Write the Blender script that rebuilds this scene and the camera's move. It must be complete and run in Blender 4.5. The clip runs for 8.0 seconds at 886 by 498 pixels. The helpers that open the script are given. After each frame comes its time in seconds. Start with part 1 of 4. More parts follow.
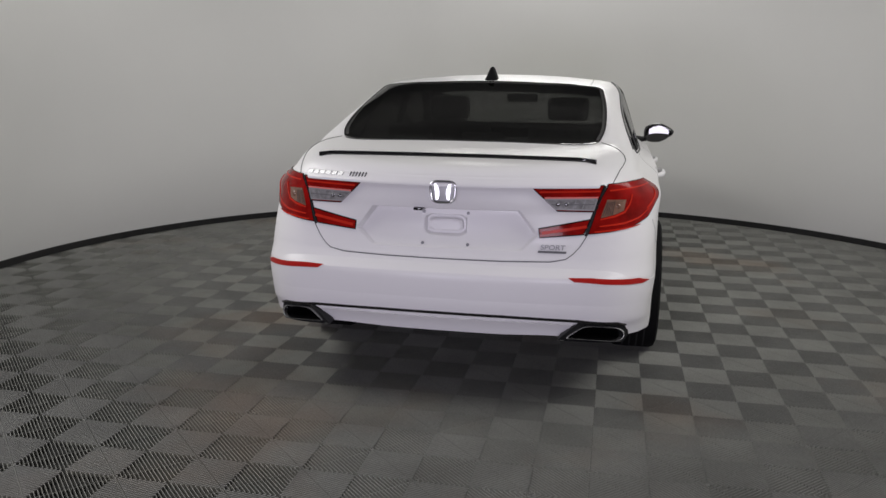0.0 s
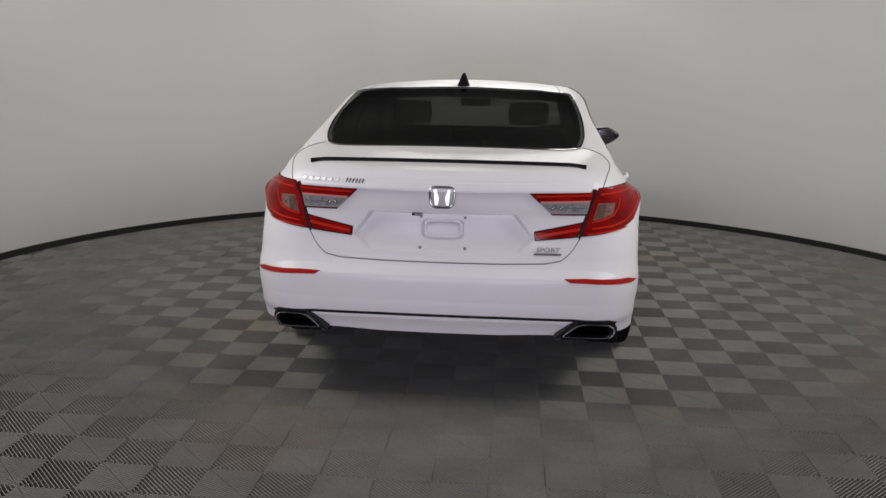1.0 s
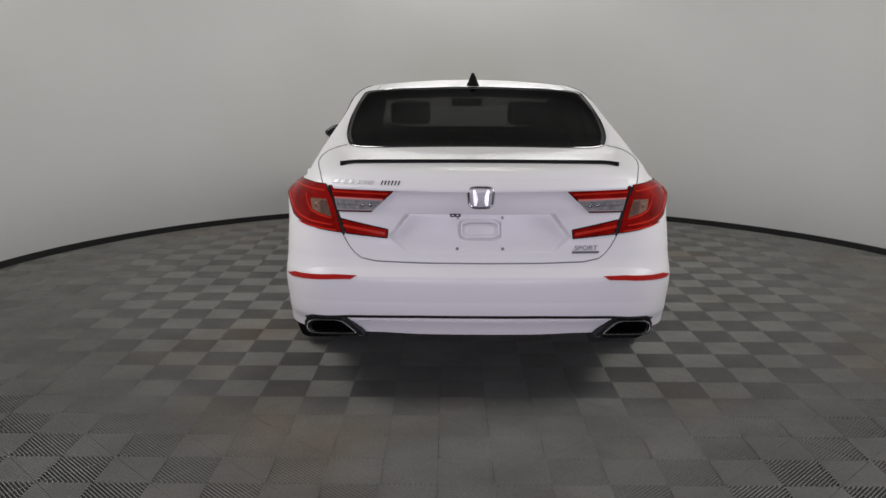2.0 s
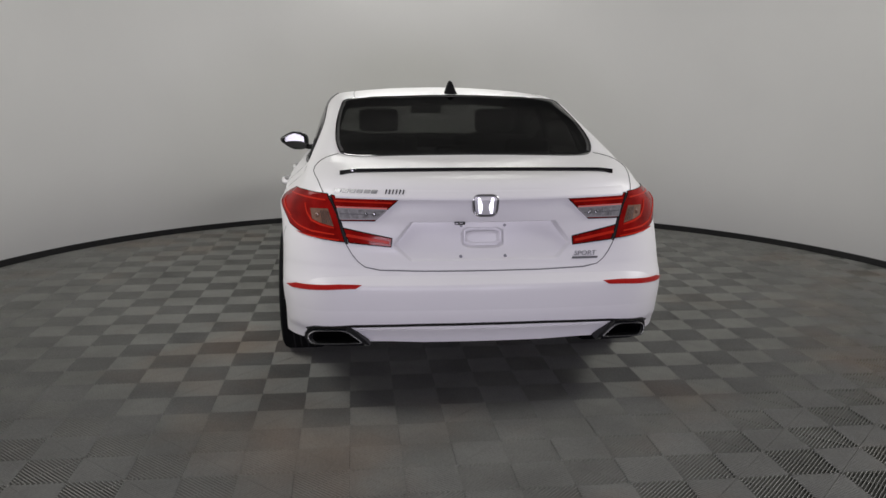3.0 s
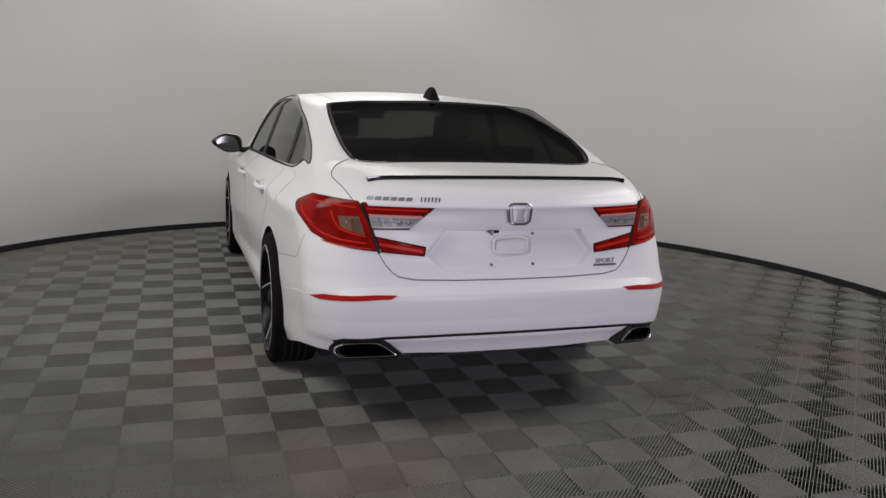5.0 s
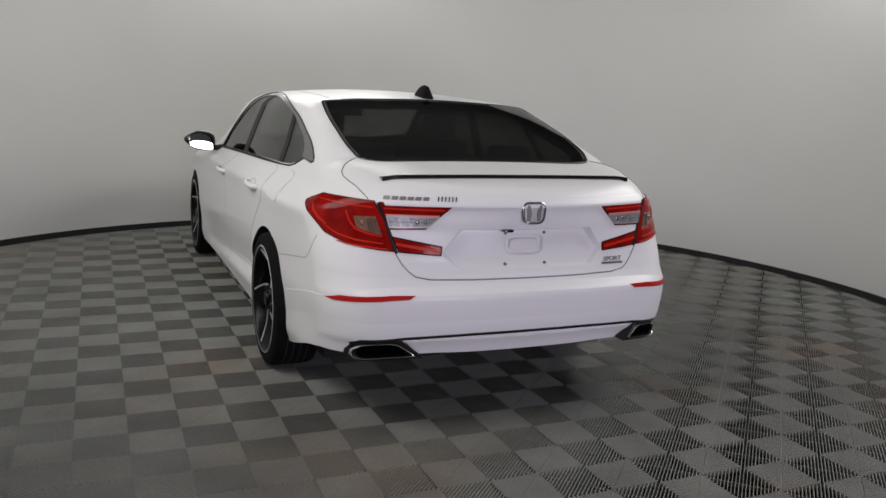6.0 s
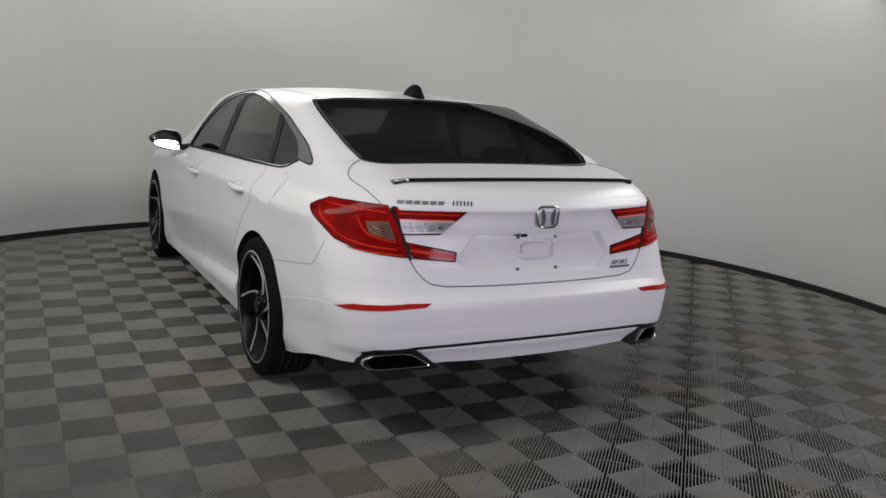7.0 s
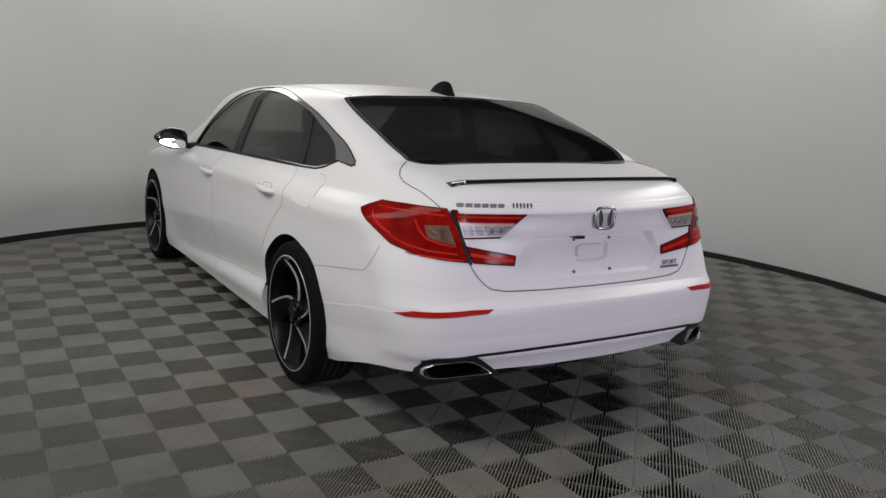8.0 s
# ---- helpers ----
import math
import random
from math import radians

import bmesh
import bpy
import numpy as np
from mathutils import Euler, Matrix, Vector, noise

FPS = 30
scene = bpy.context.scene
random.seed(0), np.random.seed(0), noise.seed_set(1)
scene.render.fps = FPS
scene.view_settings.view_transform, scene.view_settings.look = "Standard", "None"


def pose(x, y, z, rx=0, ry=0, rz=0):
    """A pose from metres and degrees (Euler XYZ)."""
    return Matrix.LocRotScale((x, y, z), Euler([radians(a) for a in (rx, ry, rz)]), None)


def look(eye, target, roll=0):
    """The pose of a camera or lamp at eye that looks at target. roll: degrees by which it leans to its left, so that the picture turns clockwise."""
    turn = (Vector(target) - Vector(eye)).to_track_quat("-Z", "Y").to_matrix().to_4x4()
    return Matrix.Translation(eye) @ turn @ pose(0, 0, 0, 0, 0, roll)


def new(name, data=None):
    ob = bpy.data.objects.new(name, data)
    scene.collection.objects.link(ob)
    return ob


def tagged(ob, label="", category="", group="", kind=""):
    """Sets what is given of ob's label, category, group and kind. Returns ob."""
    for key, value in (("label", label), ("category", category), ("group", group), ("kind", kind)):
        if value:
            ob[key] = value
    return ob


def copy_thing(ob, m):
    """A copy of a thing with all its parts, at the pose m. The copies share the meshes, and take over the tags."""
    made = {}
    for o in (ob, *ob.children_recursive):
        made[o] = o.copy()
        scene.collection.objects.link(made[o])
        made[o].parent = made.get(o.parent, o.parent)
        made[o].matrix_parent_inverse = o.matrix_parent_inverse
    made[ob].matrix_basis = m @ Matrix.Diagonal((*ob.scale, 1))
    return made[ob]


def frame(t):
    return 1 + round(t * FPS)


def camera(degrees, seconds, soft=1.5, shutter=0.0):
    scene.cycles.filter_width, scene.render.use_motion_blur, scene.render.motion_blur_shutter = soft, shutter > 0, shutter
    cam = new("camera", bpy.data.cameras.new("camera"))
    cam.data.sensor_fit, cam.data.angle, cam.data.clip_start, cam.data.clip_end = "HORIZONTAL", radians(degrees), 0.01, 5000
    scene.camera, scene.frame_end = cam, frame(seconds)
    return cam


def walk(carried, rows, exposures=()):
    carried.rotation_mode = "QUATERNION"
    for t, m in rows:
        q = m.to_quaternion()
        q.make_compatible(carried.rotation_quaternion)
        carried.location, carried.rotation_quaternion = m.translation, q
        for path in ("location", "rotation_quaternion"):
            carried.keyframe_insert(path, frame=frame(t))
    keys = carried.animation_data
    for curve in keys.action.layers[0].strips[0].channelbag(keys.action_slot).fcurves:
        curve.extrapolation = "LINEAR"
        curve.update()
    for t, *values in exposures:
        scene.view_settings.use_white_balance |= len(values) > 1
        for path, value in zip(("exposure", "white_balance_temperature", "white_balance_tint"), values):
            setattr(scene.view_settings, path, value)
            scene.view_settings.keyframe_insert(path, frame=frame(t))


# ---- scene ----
cam = camera(57.0, 8.0)
PATH = [
    (0, (0.071, -0.176, 1.354), (-0.325, 1.741, 0.943), 0.6),
    (0.5, (-0.122, -0.247, 1.374), (-0.419, 1.689, 0.966), 0.7),
    (1, (-0.303, -0.294, 1.382), (-0.466, 1.657, 0.973), 1.0),
    (1.5, (-0.512, -0.282, 1.364), (-0.595, 1.674, 0.956), 0.7),
    (3, (-1.118, -0.277, 1.387), (-0.903, 1.672, 0.995), 0.3),
    (3.5, (-1.324, -0.253, 1.372), (-0.958, 1.673, 0.978), 1.4),
    (4, (-1.528, -0.185, 1.361), (-1.077, 1.725, 0.977), 1.8),
    (5.5, (-2.091, 0.0, 1.383), (-1.387, 1.835, 1.012), 2.5),
    (6, (-2.236, 0.073, 1.371), (-1.459, 1.878, 0.999), 2.7),
    (6.5, (-2.371, 0.19, 1.369), (-1.513, 1.958, 0.998), 2.9),
    (7, (-2.491, 0.311, 1.368), (-1.56, 2.042, 0.998), 3.2),
    (7.5, (-2.618, 0.447, 1.364), (-1.666, 2.165, 0.984), 2.8),
    (8, (-2.774, 0.586, 1.379), (-1.757, 2.264, 0.993), 2.9),
]
walk(cam, [(t, look(eye, target, roll)) for t, eye, target, roll in PATH])

# ---- world, lights, exposure ----
world = bpy.data.worlds.new("world")
scene.world = world
world.use_nodes = True
wn = world.node_tree.nodes
wn["Background"].inputs[0].default_value = (0.9, 0.93, 1.0, 1)
wn["Background"].inputs[1].default_value = 0.03

CX, Y0 = -0.584, 2.955            # car's middle line and its rearmost point
RC = (-0.50, 4.75)              # middle of the round wall
RR = 3.64                       # its radius


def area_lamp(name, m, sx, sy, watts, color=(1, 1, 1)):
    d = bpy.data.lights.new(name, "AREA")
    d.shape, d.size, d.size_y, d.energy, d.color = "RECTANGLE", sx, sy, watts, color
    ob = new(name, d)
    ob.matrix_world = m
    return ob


# unseen soft lamps, assumed in a ring above the booth wall
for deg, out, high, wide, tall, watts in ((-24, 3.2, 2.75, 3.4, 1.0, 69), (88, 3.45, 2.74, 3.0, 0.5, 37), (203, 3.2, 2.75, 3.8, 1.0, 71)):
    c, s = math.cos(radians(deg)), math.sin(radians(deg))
    area_lamp("unseen_booth_light", look((RC[0] + out * c, RC[1] + out * s, high), (RC[0] - 0.2 * c, RC[1] - 0.2 * s, 0.8)), wide, tall, watts, (1.0, 0.985, 0.955))
# two unseen cool lamps, added low at the open side to brighten the tail
for x in (-1.7, 0.5):
    area_lamp("rear_fill_light", look((x, -2.6, 0.5), (CX, 3.1, 0.75)), 1.3, 0.8, 64, (0.88, 0.83, 1.0))


# ---- materials ----
def nodes_of(name):
    m = bpy.data.materials.new(name)
    m.use_nodes = True
    return m, m.node_tree.nodes, m.node_tree.links, m.node_tree.nodes["Principled BSDF"]


def mat(name, color, rough=0.5, metal=0.0, grain=0.0, scale=60.0, bump=0.0, blotch=0.0, blotch_scale=3.0, coat=0.0, spec=0.5, coat_rough=0.04):
    """A surface with fine grain and broad blotches of its colour, and a fine relief."""
    m, n, l, p = nodes_of(name)
    p.inputs["Roughness"].default_value = rough
    p.inputs["Metallic"].default_value = metal
    p.inputs["Coat Weight"].default_value = coat
    p.inputs["Coat Roughness"].default_value = coat_rough
    p.inputs["Specular IOR Level"].default_value = spec
    tc = n.new("ShaderNodeTexCoord")
    last = None
    base = n.new("ShaderNodeRGB")
    base.outputs[0].default_value = (*color, 1)
    last = base.outputs[0]
    for amount, sc, det in ((grain, scale, 4.0), (blotch, blotch_scale, 3.0)):
        if amount:
            t = n.new("ShaderNodeTexNoise")
            t.inputs["Scale"].default_value, t.inputs["Detail"].default_value = sc, det
            l.new(tc.outputs["Object"], t.inputs["Vector"])
            r = n.new("ShaderNodeMapRange")
            r.inputs["From Min"].default_value, r.inputs["From Max"].default_value = 0.25, 0.75
            r.inputs["To Min"].default_value, r.inputs["To Max"].default_value = 1 - amount, 1 + amount
            l.new(t.outputs["Fac"], r.inputs["Value"])
            mx = n.new("ShaderNodeVectorMath")
            mx.operation = "MULTIPLY"
            l.new(last, mx.inputs[0])
            l.new(r.outputs[0], mx.inputs[1])
            last = mx.outputs[0]
    l.new(last, p.inputs["Base Color"])
    if bump:
        t = n.new("ShaderNodeTexNoise")
        t.inputs["Scale"].default_value, t.inputs["Detail"].default_value = scale * 2, 5
        l.new(tc.outputs["Object"], t.inputs["Vector"])
        b = n.new("ShaderNodeBump")
        b.inputs["Strength"].default_value, b.inputs["Distance"].default_value = bump, 0.002
        l.new(t.outputs["Fac"], b.inputs["Height"])
        l.new(b.outputs[0], p.inputs["Normal"])
    return m


def glass_mat(name, tint, rough=0.02):
    """Tinted glass: a thin pane that lets light through in its tint and mirrors by its angle."""
    m, n, l, p = nodes_of(name)
    n.remove(p)
    out = n["Material Output"]
    tr = n.new("ShaderNodeBsdfTransparent")
    tr.inputs[0].default_value = (*tint, 1)
    gl = n.new("ShaderNodeBsdfGlossy")
    gl.inputs["Roughness"].default_value = rough
    lw = n.new("ShaderNodeLayerWeight")
    lw.inputs[0].default_value = 0.5
    pw = n.new("ShaderNodeMath")
    pw.operation = "POWER"
    l.new(lw.outputs["Facing"], pw.inputs[0])
    pw.inputs[1].default_value = 5.0
    fr = n.new("ShaderNodeMath")
    fr.operation = "MULTIPLY_ADD"
    l.new(pw.outputs[0], fr.inputs[0])
    fr.inputs[1].default_value, fr.inputs[2].default_value = 0.90, 0.035
    mx = n.new("ShaderNodeMixShader")
    l.new(fr.outputs[0], mx.inputs[0])
    l.new(tr.outputs[0], mx.inputs[1])
    l.new(gl.outputs[0], mx.inputs[2])
    l.new(mx.outputs[0], out.inputs[0])
    return m


PAINT = mat("pearl_white_paint", (0.80, 0.79, 0.80), 0.36, grain=0.012, scale=900, blotch=0.012, blotch_scale=2.5, coat=0.18, spec=0.25, coat_rough=0.24)
WALL = mat("painted_booth_wall", (0.655, 0.655, 0.630), 0.75, grain=0.015, scale=220, bump=0.06, blotch=0.04, blotch_scale=0.7)
ROOM = mat("grey_room_wall", (0.28, 0.277, 0.271), 0.8, grain=0.02, scale=120, blotch=0.05, blotch_scale=0.8)
CEIL = mat("dark_ceiling_paint", (0.27, 0.27, 0.265), 0.85, grain=0.02, scale=120, blotch=0.03)
BLACKBASE = mat("black_rubber_base", (0.018, 0.018, 0.018), 0.45, grain=0.2, scale=90, bump=0.1)
SLAB = mat("dark_subfloor", (0.008, 0.008, 0.008), 0.8, grain=0.2, scale=40, blotch=0.2)


def tile_mat():
    """Grey moulded plastic, worn, with brownish dirt in wide patches."""
    m, n, l, p = nodes_of("grey_ribbed_plastic")
    p.inputs["Roughness"].default_value = 0.45
    p.inputs["Specular IOR Level"].default_value = 0.25
    geo = n.new("ShaderNodeNewGeometry")
    info = n.new("ShaderNodeObjectInfo")

    def noise_at(scale, lo, hi, detail=4.0):
        t = n.new("ShaderNodeTexNoise")
        t.inputs["Scale"].default_value, t.inputs["Detail"].default_value = scale, detail
        l.new(geo.outputs["Position"], t.inputs["Vector"])
        r = n.new("ShaderNodeMapRange")
        r.inputs["From Min"].default_value, r.inputs["From Max"].default_value = 0.3, 0.7
        r.inputs["To Min"].default_value, r.inputs["To Max"].default_value = lo, hi
        l.new(t.outputs["Fac"], r.inputs["Value"])
        return r.outputs[0]

    dirt = n.new("ShaderNodeMix")
    dirt.data_type = "RGBA"
    dirt.inputs["A"].default_value, dirt.inputs["B"].default_value = (0.310, 0.312, 0.291, 1), (0.352, 0.278, 0.218, 1)
    # more of the dirt colour towards the open side
    split = n.new("ShaderNodeSeparateXYZ")
    l.new(geo.outputs["Position"], split.inputs[0])
    inwards = n.new("ShaderNodeMapRange")
    inwards.inputs["From Min"].default_value, inwards.inputs["From Max"].default_value = 1.4, 3.4
    inwards.inputs["To Min"].default_value, inwards.inputs["To Max"].default_value = 0.40, 0.0
    l.new(split.outputs["Y"], inwards.inputs["Value"])
    total = n.new("ShaderNodeMath")
    total.operation, total.use_clamp = "ADD", True
    l.new(noise_at(0.9, -0.85, 0.60, 5.0), total.inputs[0]), l.new(inwards.outputs[0], total.inputs[1])
    l.new(total.outputs[0], dirt.inputs["Factor"])
    last = dirt.outputs["Result"]
    rnd = n.new("ShaderNodeMapRange")
    rnd.inputs["To Min"].default_value, rnd.inputs["To Max"].default_value = 0.95, 1.05
    l.new(info.outputs["Random"], rnd.inputs["Value"])
    for value in (noise_at(3.0, 0.86, 1.10), noise_at(90.0, 0.92, 1.08), rnd.outputs[0]):
        mx = n.new("ShaderNodeVectorMath")
        mx.operation = "MULTIPLY"
        l.new(last, mx.inputs[0]), l.new(value, mx.inputs[1])
        last = mx.outputs[0]
    l.new(last, p.inputs["Base Color"])
    l.new(noise_at(14.0, 0.36, 0.58), p.inputs["Roughness"])
    return m


TILE = tile_mat()
RUBBER = mat("tyre_rubber", (0.005, 0.005, 0.0055), 0.85, grain=0.2, scale=120, bump=0.15, spec=0.12)
GLOSSBLACK = mat("gloss_black_plastic", (0.008, 0.008, 0.009), 0.08, grain=0.1, scale=200, coat=0.6)
BACKING = mat("grey_badge_backing", (0.52, 0.52, 0.535), 0.4, grain=0.05, scale=200)
SATINBLACK = mat("satin_black_plastic", (0.009, 0.009, 0.010), 0.5, grain=0.15, scale=200, bump=0.08, spec=0.3)
SEAM = mat("panel_gap_grey", (0.42, 0.42, 0.42), 0.7, grain=0.1, scale=200)
GAP = mat("panel_gap_dark", (0.10, 0.10, 0.10), 0.7, grain=0.1, scale=200)
DARKCHROME = mat("brushed_dark_chrome", (0.28, 0.28, 0.29), 0.25, 1.0, grain=0.05, scale=200)
BADGE = mat("badge_chrome", (0.38, 0.38, 0.39), 0.24, 1.0, grain=0.04, scale=300)
LETTER = mat("grey_lettering", (0.16, 0.16, 0.17), 0.35, 0.3, grain=0.05, scale=300)
NAMEGREY = mat("satin_name_lettering", (0.34, 0.34, 0.35), 0.35, 0.6, grain=0.05, scale=300)
PIPE = mat("satin_pipe_metal", (0.55, 0.55, 0.56), 0.24, 0.7, grain=0.05, scale=300)
SILVER = mat("satin_silver", (0.34, 0.33, 0.34), 0.35, 0.3, grain=0.05, scale=300)
MACHINED = mat("machined_alloy", (0.55, 0.55, 0.56), 0.3, 0.4, grain=0.06, scale=400)
RIMBLACK = mat("gloss_black_alloy", (0.006, 0.006, 0.007), 0.30, 0.0, grain=0.1, scale=200, coat=0.0, spec=0.16)
STEEL = mat("brake_steel", (0.05, 0.049, 0.048), 0.45, 1.0, grain=0.15, scale=150)
# the broad blotches stand in for glow and gloss within the lens
REDLENS = mat("red_lamp_lens", (0.24, 0.006, 0.005), 0.10, grain=0.06, scale=150, blotch=0.5, blotch_scale=9, spec=0.10)
PINKGUIDE = mat("pale_red_light_guide", (0.80, 0.22, 0.20), 0.2, grain=0.05, scale=150)
REDBRIGHT = mat("bright_red_light_guide", (0.52, 0.024, 0.012), 0.25, grain=0.05, scale=150, spec=0.1)
REDDARK = mat("dark_red_reflector", (0.40, 0.014, 0.011), 0.3, grain=0.1, scale=300, coat=0.05, spec=0.2)
CLEARLENS = mat("clear_lamp_lens", (0.25, 0.245, 0.25), 0.30, 0.1, grain=0.45, scale=45, coat=0.1, spec=0.3)
AMBERLENS = mat("smoky_amber_lamp_lens", (0.22, 0.12, 0.085), 0.15, 0.15, grain=0.25, scale=60, coat=0.5)
FABRIC = mat("dark_seat_fabric", (0.034, 0.034, 0.036), 0.85, grain=0.2, scale=150, bump=0.2)
LINER = mat("black_wheel_liner", (0.008, 0.008, 0.008), 0.9, grain=0.2, scale=60, bump=0.2)
MIRROR = mat("mirror_glass", (0.9, 0.9, 0.9), 0.01, 1.0)
GLASS = glass_mat("dark_privacy_glass", (0.33, 0.33, 0.325))
SIDEGLASS = glass_mat("tinted_side_glass", (0.46, 0.46, 0.45))
FRONTGLASS = glass_mat("clear_windscreen_glass", (0.90, 0.92, 0.91))


# ---- mesh helpers ----
def link_bm(name, bm, material, parent=None, smooth=35):
    me = bpy.data.meshes.new(name)
    bmesh.ops.recalc_face_normals(bm, faces=bm.faces)
    bm.to_mesh(me)
    bm.free()
    me.materials.append(material)
    if smooth:
        me.polygons.foreach_set("use_smooth", [True] * len(me.polygons))
        me.set_sharp_from_angle(angle=radians(smooth))
    ob = new(name, me)
    if parent is not None:
        ob.parent = parent
    return ob


def part(name, bm, material, parent, label="", smooth=35):
    ob = link_bm(name, bm, material, parent, smooth)
    if label:
        tagged(ob, label)
    return ob


def empty(name, m=Matrix()):
    ob = new(name)
    ob.matrix_world = m
    ob.empty_display_size = 0.2
    return ob


def box(bm, x0, x1, y0, y1, z0, z1, bevel=0.0, seg=2):
    made = bmesh.ops.create_cube(bm, size=1, matrix=Matrix.Translation(((x0 + x1) / 2, (y0 + y1) / 2, (z0 + z1) / 2)) @ Matrix.Diagonal((x1 - x0, y1 - y0, z1 - z0, 1)))
    if bevel:
        vs = set(made["verts"])
        bmesh.ops.bevel(bm, geom=[e for e in bm.edges if e.verts[0] in vs], offset=bevel, segments=seg, affect="EDGES", profile=0.5)
    return bm


def lathe(bm, profile, steps=64, axis="x", closed=False):
    """Turns (radius, along) pairs round the x axis."""
    rings = []
    for i in range(steps):
        a = 2 * math.pi * i / steps
        rings.append([bm.verts.new((h, r * math.cos(a), r * math.sin(a))) for r, h in profile])
    n = len(profile)
    for i in range(steps):
        p, q = rings[i], rings[(i + 1) % steps]
        for j in range(n if closed else n - 1):
            bm.faces.new((p[j], p[(j + 1) % n], q[(j + 1) % n], q[j]))
    return bm


def tube(bm, pts, r, sides=8, closed=False):
    """A round bar along points."""
    pts = [Vector(p) for p in pts]
    rings = []
    n = len(pts)
    for i, p in enumerate(pts):
        a, b = pts[max(i - 1, 0)], pts[min(i + 1, n - 1)]
        d = (b - a).normalized()
        u = d.cross(Vector((0.13, 0.2, 0.97))).normalized()
        v = d.cross(u)
        rr = r[i] if isinstance(r, (list, tuple)) else r
        rings.append([bm.verts.new(p + rr * (math.cos(k * 2 * math.pi / sides) * u + math.sin(k * 2 * math.pi / sides) * v)) for k in range(sides)])
    for p, q in zip(rings, rings[1:]):
        for k in range(sides):
            bm.faces.new((p[k], p[(k + 1) % sides], q[(k + 1) % sides], q[k]))
    bm.faces.new(rings[0]), bm.faces.new(rings[-1][::-1])
    return bm


# ---- the booth: round wall, its base, the room round it, ceiling ----
def arc_wall(name, r0, r1, z0, z1, a0, a1, material, label, category, n=140):
    bm = bmesh.new()
    rings = []
    for i in range(n + 1):
        a = radians(a0 + (a1 - a0) * i / n)
        c, s = math.cos(a), math.sin(a)
        rings.append([bm.verts.new((RC[0] + r * c, RC[1] + r * s, z)) for r, z in ((r0, z0), (r1, z0), (r1, z1), (r0, z1))])
    for p, q in zip(rings, rings[1:]):
        for k in range(4):
            bm.faces.new((p[k], p[(k + 1) % 4], q[(k + 1) % 4], q[k]))
    bm.faces.new(rings[0][::-1]), bm.faces.new(rings[-1])
    return tagged(link_bm(name, bm, material), label, category, kind="structure")


A0, A1 = -38.0, 218.0
arc_wall("wall_round", RR, RR + 0.12, 0.0, 3.1, A0, A1, WALL, "curved matt off-white booth wall round the car", "wall")
arc_wall("baseboard", RR - 0.018, RR - 0.002, 0.0, 0.05, A0, A1, BLACKBASE, "black rubber base strip along the curved wall", "baseboard")


def slab(name, x0, x1, y0, y1, z0, z1, material, label, category):
    bm = box(bmesh.new(), x0, x1, y0, y1, z0, z1)
    return tagged(link_bm(name, bm, material, smooth=0), label, category, kind="structure")


slab("wall_left", -5.2, -5.08, -4.0, 9.9, 0, 4.2, ROOM, "plain grey room wall beyond the booth", "wall")
slab("wall_right", 4.3, 4.42, -4.0, 9.9, 0, 4.2, ROOM, "plain grey room wall beyond the booth", "wall")
slab("wall_rear", -5.08, 4.3, -4.0, -3.88, 0, 4.2, ROOM, "plain grey room wall facing the booth", "wall")
slab("wall_front", -5.08, 4.3, 9.78, 9.9, 0, 4.2, ROOM, "plain grey room wall behind the booth", "wall")
slab("ceiling", -5.2, 4.42, -4.0, 9.9, 4.2, 4.3, CEIL, "plain dark painted ceiling", "ceiling")
slab("floor", -5.2, 4.42, -4.0, 9.9, -0.2, -0.026, SLAB, "dark subfloor under grey ribbed interlocking floor tiles", "floor")

# ---- the car's outer form: one smooth solid, in the car's own metres (x across, y forward from the tail, z up) ----
def curve(xs, ys):
    """A smooth monotone curve through a few points."""
    xs, ys = np.array(xs, float), np.array(ys, float)
    h, d = np.diff(xs), np.diff(ys) / np.diff(xs)
    m = np.zeros(len(xs))
    m[0], m[-1] = d[0], d[-1]
    for i in range(1, len(xs) - 1):
        if d[i - 1] * d[i] > 0:
            w1, w2 = 2 * h[i] + h[i - 1], h[i] + 2 * h[i - 1]
            m[i] = (w1 + w2) / (w1 / d[i - 1] + w2 / d[i])

    def at(x):
        x = np.clip(np.asarray(x, float), xs[0], xs[-1])
        i = np.clip(np.searchsorted(xs, x) - 1, 0, len(xs) - 2)
        t = (x - xs[i]) / h[i]
        return (ys[i] * (1 + 2 * t) * (1 - t) ** 2 + m[i] * h[i] * t * (1 - t) ** 2 + ys[i + 1] * t * t * (3 - 2 * t) + m[i + 1] * h[i] * t * t * (t - 1))
    return at


def step01(x, a, b):
    t = np.clip((np.asarray(x, float) - a) / (b - a), 0, 1)
    return t * t * (3 - 2 * t)


def rmax(a, b, r):
    """Both at once, with an edge rounded by r."""
    return np.minimum(np.maximum(a, b), -r) + np.sqrt(np.maximum(a + r, 0) ** 2 + np.maximum(b + r, 0) ** 2)


